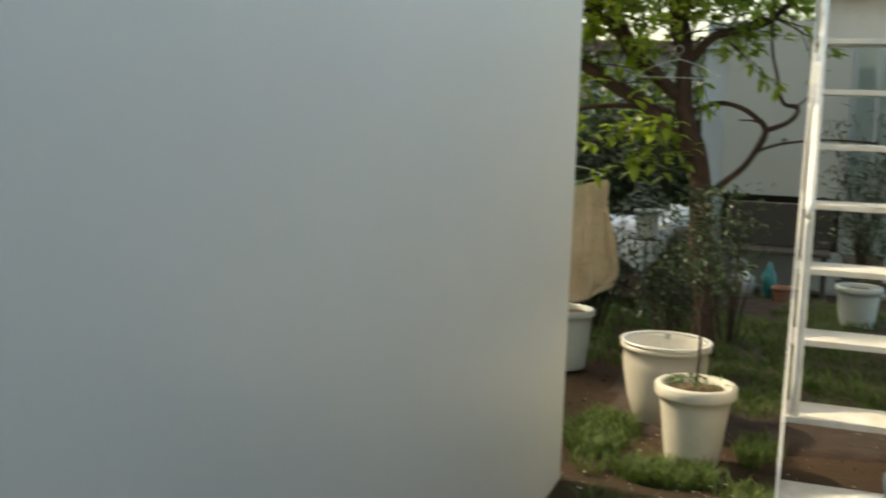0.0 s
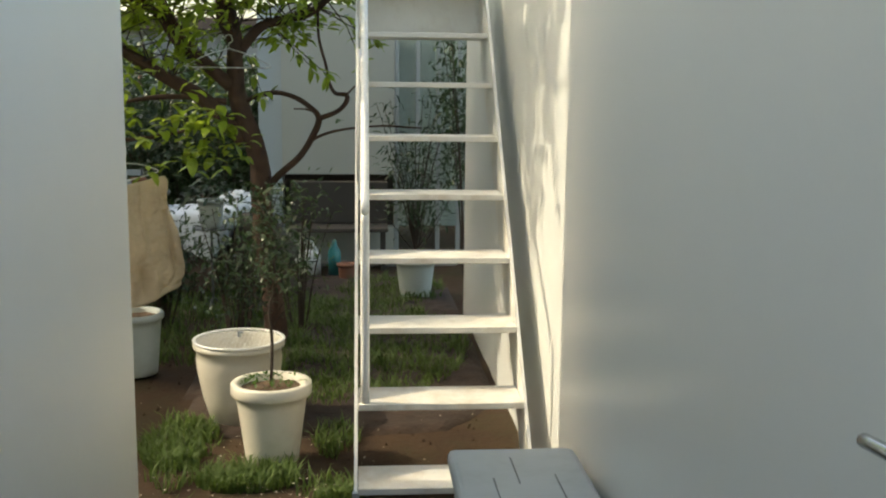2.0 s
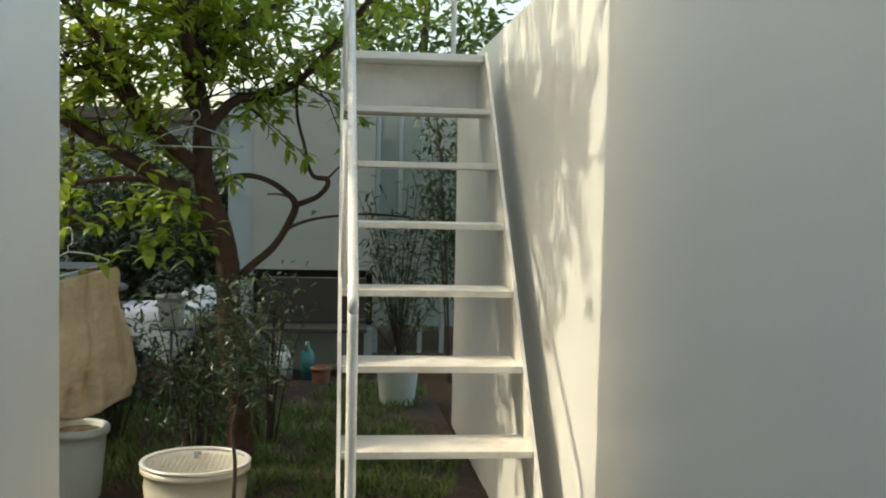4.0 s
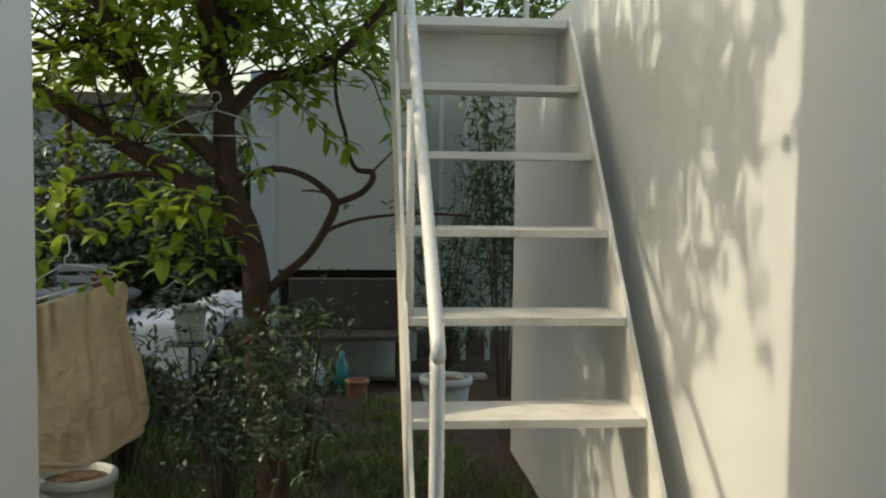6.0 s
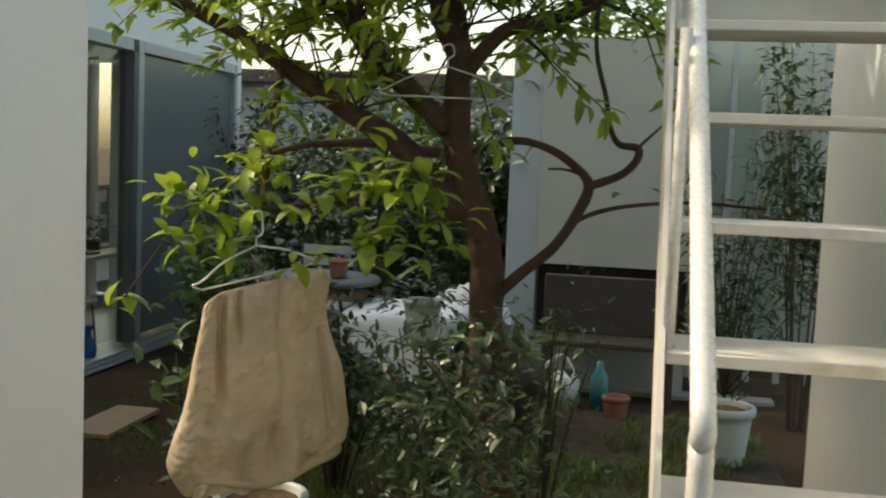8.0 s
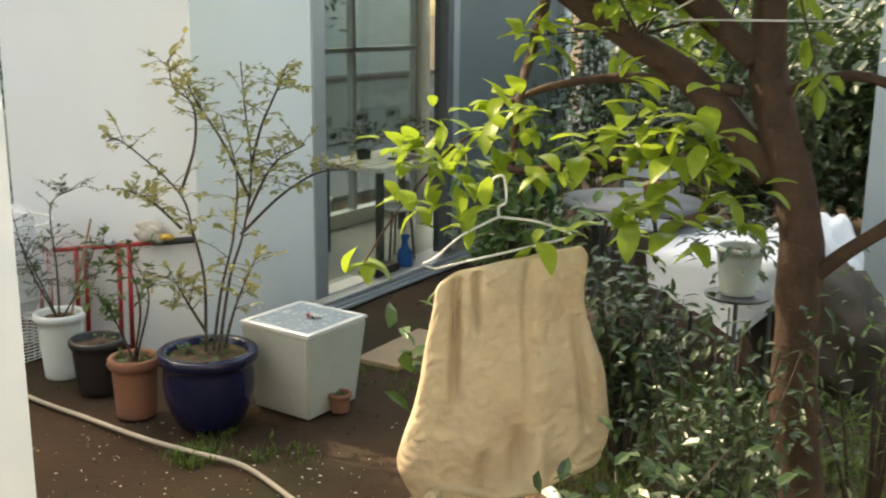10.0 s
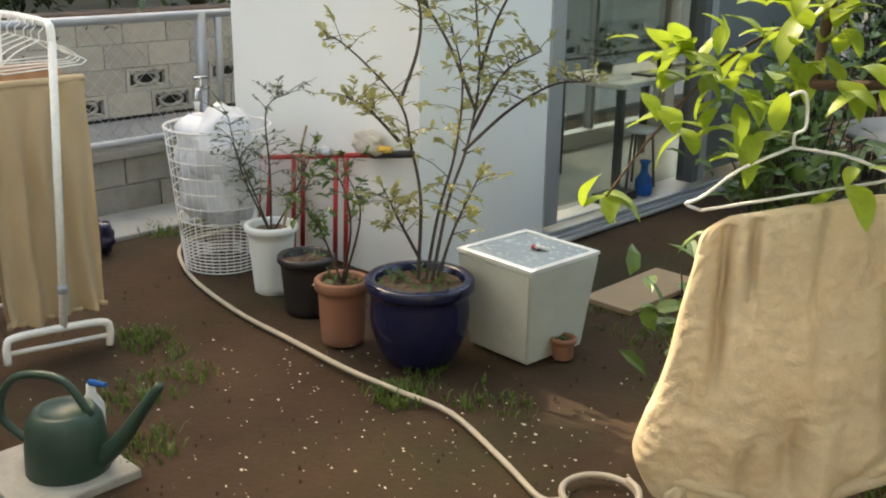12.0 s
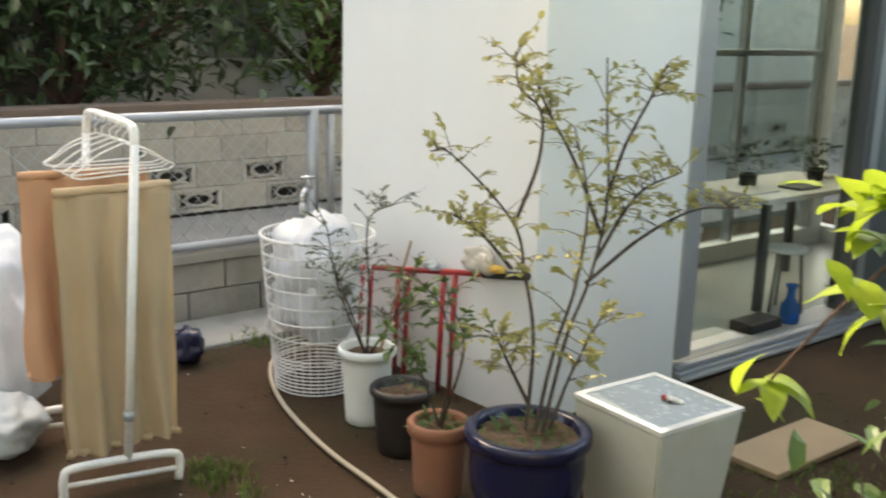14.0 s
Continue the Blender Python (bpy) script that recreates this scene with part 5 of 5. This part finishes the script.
# ---- garden clutter ----
def plant_stand():
    t = thing("plant_stand", "thin black iron plant stand", "plant stand", at=(-1.62, 3.6, 0))
    t.scale = (1, 1, 0.8)
    part("pole", tube([(0, 0, 0.05), (0, 0, 0.70)], 0.009, sides=8), M_DARKALU, t)
    for a in (0.3, 2.4, 4.5):
        part("leg", tube([(0, 0, 0.12), (0.11 * math.cos(a), 0.11 * math.sin(a), 0.0)], 0.007, sides=6), M_DARKALU, t)
    part("tray", lathe([(0, 0.70), (0.12, 0.70), (0.125, 0.712), (0, 0.712)], 24), M_DARKALU, t)
    p = pot("flower_pot", "grey pot with drooping leaves on an iron stand", M_PALEPOT, (-1.62, 3.6), 0.095, 0.065, 0.19, 0.008, 0.02)
    p.location.z = 0.571
    g = random.Random(61)
    V, F = [], []
    for i in range(150):
        a, r = g.uniform(0, 6.28), g.uniform(0.02, 0.2)
        leaf(V, F, (r * math.cos(a), r * math.sin(a), 0.30 - r * 0.9 + g.uniform(-0.03, 0.1)), (math.cos(a), math.sin(a), g.uniform(-0.8, 0.6)), 0.06, 0.028, g)
    tagged(raw("foliage", V, F, M_LEAFDARK, p, "dark drooping leaves"), kind="stuff")


plant_stand()


def sheet_cone():
    """White sheets pinned over garden furniture: a pointed fold hangs to the front."""
    t = thing("covered_table", "garden table under a white folded sheet", "table", at=(-1.82, 4.26, 0))
    t.scale = (0.75, 0.9, 0.74)
    bm = bmesh.new()
    top = [(-0.42, -0.30, 0.80), (0.40, -0.30, 0.84), (0.46, 0.30, 0.86), (-0.42, 0.30, 0.84)]
    low = [(-0.36, -0.34, 0.62), (0.18, -0.40, 0.40), (0.40, 0.0, 0.62), (0.46, 0.32, 0.6), (-0.42, 0.32, 0.55)]
    tv, lv = [bm.verts.new(p) for p in top], [bm.verts.new(p) for p in low]
    bm.faces.new(tv)
    for q in ((tv[0], lv[0], lv[1]), (tv[0], lv[1], tv[1]), (tv[1], lv[1], lv[2]), (tv[1], lv[2], tv[2]), (tv[2], lv[2], lv[3]), (tv[2], lv[3], lv[4], tv[3]), (tv[3], lv[4], lv[0], tv[0])):
        bm.faces.new(q)
    bmesh.ops.subdivide_edges(bm, edges=bm.edges[:], cuts=5, use_grid_fill=True)
    for v in bm.verts:
        v.co += Vector((0, 0, 1)) * 0.02 * noise.noise(v.co * 7) + Vector((0.02, 0.02, 0)) * noise.noise(v.co * 9 + Vector((4, 0, 0)))
    part("sheet", bm, M_TARP, t, "creased white sheet", smooth=True)
    for x, y in ((-0.32, -0.22), (0.3, -0.22), (-0.32, 0.22), (0.34, 0.22)):
        part("leg", tube([(x, y, 0), (x, y, 0.79)], 0.014, sides=8), M_DARKALU, t)


sheet_cone()
crumpled("garden_pouf", "round brown cushion under a dark cover", "cushion", M_DARKBROWN, (-1.40, 4.25, 0.0), (0.26, 0.22, 0.30), 23)
crumpled("plastic_sack", "large white plastic sack behind the tree trunk", "sack", M_TARP, (-1.58, 4.72, 0.0), (0.22, 0.18, 0.40), 25)


def garden_table():
    t = thing("garden_table", "round dark garden table behind the sack", "table", at=(-2.40, 4.49, 0))
    part("top", lathe([(0, 0.70), (0.34, 0.70), (0.35, 0.715), (0.34, 0.73), (0, 0.73)], 32), M_DARKALU, t, smooth=True)
    for a in (0.5, 2.1, 3.7, 5.2):
        part("leg", tube([(0.1 * math.cos(a), 0.1 * math.sin(a), 0.70), (0.26 * math.cos(a), 0.26 * math.sin(a), 0.0)], 0.012, sides=8), M_DARKALU, t)
    p = pot("flower_pot", "small terracotta pot on the garden table", M_TERRA, (-2.27, 4.44), 0.06, 0.045, 0.10, 0.008, 0.02)
    p.location.z = 0.732
    c = thing("garden_chair", "folding wire garden chair", "chair", at=(-2.65, 5.29, 0))
    for x in (-0.18, 0.18):
        part("leg", tube([(x, -0.18, 0), (x, 0.16, 0.44), (x, 0.22, 0.82)], 0.009, sides=8), M_DARKALU, c)
        part("leg", tube([(x, 0.2, 0), (x, -0.16, 0.44)], 0.009, sides=8), M_DARKALU, c)
    for i in range(6):
        part("slat", box(-0.19, 0.19, -0.16 + i * 0.055, -0.125 + i * 0.055, 0.44, 0.452), M_CHEST, c)
    for i in range(3):
        part("slat", box(-0.19, 0.19, 0.19 + i * 0.012, 0.2 + i * 0.012, 0.6 + i * 0.08, 0.65 + i * 0.08), M_CHEST, c)


garden_table()


def far_clutter():
    b = thing("low_bench", "long dark bench under the far wall", "bench", at=(-0.80, 5.26, 0))
    b.scale = (1.05, 1, 0.82)
    part("seat", box(-0.40, 0.38, -0.16, 0.2, 0.40, 0.44, 0.008), M_DARKBROWN, b)
    part("back", box(-0.40, 0.38, 0.16, 0.21, 0.442, 0.88, 0.01), M_DARKBROWN, b)
    for x in (-0.36, 0.34):
        part("leg", box(x - 0.02, x + 0.02, -0.12, 0.16, 0, 0.40, 0.004), M_DARKBROWN, b)
    c = thing("watering_can", "pale plastic watering can by the far wall", "watering can", at=(-1.04, 4.95, 0))
    part("body", lathe([(0, 0), (0.09, 0), (0.09, 0.16), (0.06, 0.2), (0, 0.2)], 20), M_RIMWHITE, c, smooth=True)
    part("handle", tube(spline([(-0.08, 0, 0.06), (-0.13, 0, 0.2), (-0.02, 0, 0.3), (0.06, 0, 0.19)], 5), 0.012, sides=8), M_RIMWHITE, c, smooth=True)
    d = thing("plastic_bottle", "turquoise plastic bottle by the far wall", "bottle", at=(-0.84, 4.91, 0))
    part("body", lathe([(0, 0), (0.05, 0), (0.052, 0.2), (0.02, 0.25), (0.018, 0.29), (0, 0.29)], 20), M_TURQ, d, smooth=True)
    pot("flower_pot", "small terracotta pot before the far wall", M_TERRA, (-0.74, 4.77), 0.08, 0.06, 0.13, 0.01, 0.025)


far_clutter()
blue = thing("blue_tarp", "bright blue plastic sheet among the far shrubs", "tarpaulin", at=(-0.05, 6.6, 0))
bm = bmesh.new()
bmesh.ops.create_grid(bm, x_segments=12, y_segments=12, size=0.5)
for v in bm.verts:
    v.co = Vector((v.co.x * 0.35, 0.05 * noise.noise(v.co * 6), 0.9 + v.co.y * 1.1))
part("sheet", bm, material("blue plastic sheet", (0.03, 0.30, 0.62), 0.4, 0.1, 6, 0.05, 40), blue, smooth=True).modifiers.new("thick", "SOLIDIFY").thickness = 0.004
part("pole", tube([(0.17, 0, 0), (0.17, 0, 1.5)], 0.012, sides=8), M_GALV, blue)

# ---- inside the pavilion ----
wt = thing("work_table", "long white topped steel work table behind the glass", "table", at=(-4.566, 5.583, 0.03))
part("top", box(-0.27, 0.27, -0.52, 0.52, 0.585, 0.615, 0.004), M_RIMWHITE, wt)
for x, y in ((-0.22, -0.46), (0.22, -0.46), (-0.22, 0.46), (0.22, 0.46)):
    part("leg", box(x - 0.02, x + 0.02, y - 0.02, y + 0.02, 0.0, 0.584), M_DARKALU, wt)
ch = thing("wooden_chair", "red brown wooden chair inside the room", "chair", at=(-4.79, 4.725, 0.03))
part("seat", box(-0.17, 0.17, -0.17, 0.17, 0.36, 0.39, 0.01), M_WOODDARK, ch)
part("backrest", box(-0.17, 0.17, 0.14, 0.17, 0.48, 0.70, 0.01), M_WOODDARK, ch)
for x, y, h in ((-0.15, -0.15, 0.36), (0.15, -0.15, 0.36), (-0.15, 0.155, 0.70), (0.15, 0.155, 0.70)):
    part("leg", box(x - 0.016, x + 0.016, y - 0.016, y + 0.012, 0, h), M_WOODDARK, ch)
ip = pot("flower_pot", "large pale pot with an indoor plant", M_RIMWHITE, (-4.969, 5.219), 0.13, 0.11, 0.34, 0.01, 0.03)
ip.location.z = 0.03
for nm, x, y, z, s in (("house_plant", -4.633, 5.349, 0.646, 60), ("house_plant", -4.544, 5.869, 0.646, 61)):
    hp = pot(nm, "small dark leaved plant in a bowl on the work table", M_BLACKPOT, (x, y), 0.055, 0.045, 0.07, 0.006, 0.012)
    hp.location.z = z
    g = random.Random(s)
    V, F = [], []
    for i in range(110):
        a, r = g.uniform(0, 6.28), g.uniform(0, 0.15)
        leaf(V, F, (r * math.cos(a), r * math.sin(a), 0.07 + g.uniform(0, 0.17)), (math.cos(a), math.sin(a), g.uniform(-0.2, 1)), 0.05, 0.02, g)
    tagged(raw("foliage", V, F, M_LEAFDARK, hp), kind="stuff")
for k, (x, y, sx, sy) in enumerate(((-4.499, 5.193, 0.09, 0.13), (-4.432, 5.544, 0.07, 0.1), (-4.6, 6.025, 0.08, 0.06))):
    tagged(part("paper_stack", box(x - sx, x + sx, y - sy, y + sy, 0.646, 0.654 + 0.006 * k), M_RIMWHITE if k != 1 else M_DARKALU), "loose papers and a dark notebook on the work table", "papers", "papers on the table")
vase = tagged(part("glass_bottle", lathe([(0, 0), (0.045, 0), (0.05, 0.01), (0.05, 0.09), (0.022, 0.13), (0.02, 0.17), (0.035, 0.2), (0.033, 0.2), (0.016, 0.17), (0, 0.16)], 24), M_BLUEGLASS, smooth=True), "cobalt blue glass bottle on the floor behind the glass", "bottle")
vase.location = (-4.129, 5.089, 0.03)
st = thing("round_stool", "small round stool with a white seat", "stool", at=(-4.275, 5.245, 0.03))
part("seat", lathe([(0, 0.33), (0.11, 0.33), (0.115, 0.34), (0.11, 0.35), (0, 0.35)], 24), M_RIMWHITE, st, smooth=True)
for a in (0.4, 2.5, 4.6):
    part("leg", tube([(0.07 * math.cos(a), 0.07 * math.sin(a), 0.33), (0.10 * math.cos(a), 0.10 * math.sin(a), 0)], 0.008, sides=6), M_DARKALU, st)
fl = tagged(part("floor_tray", box(-4.23, -4.096, 4.725, 4.985, 0.03, 0.08, 0.006), M_BLACKPOT), "black plastic tray on the floor behind the glass", "tray")
tagged(part("paper_sheet", box(-4.275, -4.096, 4.244, 4.673, 0.03, 0.042, 0.002), M_RIMWHITE), "large white sheet of card on the floor", "paper")


sh = thing("metal_shelf", "tall grey metal shelf with folded papers inside the room", "shelf", at=(-4.992, 3.594, 0.03))
for x, y in ((-0.14, -0.25), (0.14, -0.25), (-0.14, 0.25), (0.14, 0.25)):
    part("post", box(x - 0.012, x + 0.012, y - 0.012, y + 0.012, 0, 1.6), M_ALU, sh)
for z in (0.3, 0.7, 1.1, 1.5):
    part("board", box(-0.15, 0.15, -0.26, 0.26, z, z + 0.02), M_RIMWHITE, sh)
ac = thing("indoor_partition", "pale sliding partition inside the room", "partition", at=(-4.656, 6.779, 0.03))
part("panel", box(-0.12, 0.3, -0.02, 0.02, 0.0, 2.15, 0.004), M_INWALL, ac)
part("frame", box(-0.16, -0.124, -0.03, 0.03, 0.0, 2.15, 0.004), M_DARKALU, ac)


# ---- grass, weeds and petals ----
def grass(name, label, patches, n, seed, length, mat):
    g = random.Random(seed)
    V, F = [], []
    total = sum(p[4] for p in patches)
    for cx, cy, rx, ry, wgt in patches:
        for i in range(int(n * wgt / total)):
            a, r = g.uniform(0, 6.28), math.sqrt(g.random())
            x, y = cx + rx * r * math.cos(a), cy + ry * r * math.sin(a)
            if noise.noise(Vector((x * 4, y * 4, 0))) < -0.15 and g.random() < 0.85:
                continue
            h, w = length * g.uniform(0.4, 1.3), g.uniform(0.0025, 0.005)
            b = g.uniform(0, 6.28)
            dx, dy = math.cos(b), math.sin(b)
            lean = g.uniform(0.2, 1.3) * h
            k = len(V)
            V += [(x - dy * w, y + dx * w, -0.01), (x + dy * w, y - dx * w, -0.01), (x + dx * lean * 0.4 + dy * w * 0.8, y + dy * lean * 0.4 - dx * w * 0.8, h * 0.6), (x + dx * lean * 0.4 - dy * w * 0.8, y + dy * lean * 0.4 + dx * w * 0.8, h * 0.6), (x + dx * lean, y + dy * lean, h * 0.92)]
            F += [(k, k + 1, k + 2, k + 3), (k + 3, k + 2, k + 4)]
    return tagged(raw(name, V, F, mat), label, "grass", kind="stuff")


grass("grass_tufts", "bright green grass tufts round the pots", [(-1.05, 0.52, 0.2, 0.13, 4), (-0.72, 0.38, 0.14, 0.12, 3), (-1.38, 0.95, 0.16, 0.3, 3), (-0.72, 0.95, 0.1, 0.2, 1), (-1.35, 0.6, 0.1, 0.2, 1.5), (-1.2, 0.15, 0.1, 0.1, .5)], 3800, 71, 0.062, M_GRASS)
grass("lawn", "shaded patchy lawn under the tree", [(-0.75, 2.6, 0.75, 1.2, 6), (-1.5, 3.2, 0.8, 1.0, 3), (-0.4, 4.2, 0.4, 0.5, 1)], 13000, 72, 0.085, M_GRASS)
grass("path_weeds", "low weeds along the hose and rack", [(-3.1, 2.5, 0.3, 0.12, 1), (-3.25, 2.3, 0.12, 0.1, 1.2), (-3.85, 1.75, 0.12, 0.25, 0.9), (-3.5, 1.5, 0.12, 0.15, 0.7), (-2.9, 3.6, 0.2, 0.4, 1.4), (-5.45, 2.8, 0.14, 0.2, 1), (-3.15, 3.35, 0.2, 0.12, 1), (-4.2, 1.95, 0.2, 0.1, 1)], 1700, 73, 0.03, M_GRASS)


def petals(n, seed):
    g = random.Random(seed)
    V, F = [], []
    for i in range(n):
        if g.random() < 0.35:
            x, y = g.gauss(-1.0, 0.3), g.gauss(0.35, 0.35)
        elif g.random() < 0.5:
            x, y = g.gauss(-2.9, 0.6), g.gauss(2.1, 0.35)
        else:
            x, y = g.uniform(-4.4, -0.1), g.uniform(0.3, 2.3)
        if x < -1.4 and y < 0.35:
            continue
        s, a = 0.0022 + 0.0055 * g.random() ** 2, g.uniform(0, 6.28)
        k = len(V)
        z = 0.014 + g.uniform(0, 0.006)
        V += [(x + s * math.cos(a + q), y + s * math.sin(a + q) * 0.7, z + g.uniform(0, 0.003)) for q in (0, 1.4, 3.0, 4.6)]
        F.append((k, k + 1, k + 2, k + 3))
    tagged(raw("fallen_petals", V, F, M_PETAL), "scattered pale petals and leaf bits on the soil", "petals", kind="stuff")


petals(900, 81)
g = random.Random(91)
V, F = [], []
for i in range(900):
    x, y = g.uniform(-5.0, 0.0), g.uniform(0.0, 4.5)
    if x < -1.36 and y < 0.3:
        continue
    s = g.uniform(0.003, 0.008)
    k = len(V)
    V += [(x - s, y, 0.0), (x, y - s * g.uniform(0.5, 1), 0.0), (x + s * 0.8, y, 0.002), (x, y + s * 0.9, 0.0), (x, y, s * 0.9 + 0.008)]
    F += [(k, k + 1, k + 4), (k + 1, k + 2, k + 4), (k + 2, k + 3, k + 4), (k + 3, k, k + 4)]
tagged(raw("soil_crumbs", V, F, M_SOIL), "loose crumbs of brown soil", "soil", kind="stuff")

# a worn concrete edging beside the watering can
bm = bmesh.new()
box(-3.74, -3.36, 1.09, 1.43, -0.04, 0.022, 0.008, 2, bm)
tagged(part("paving_slab", bm, M_CONC), "worn concrete slab under the watering can", "slab", kind="structure")
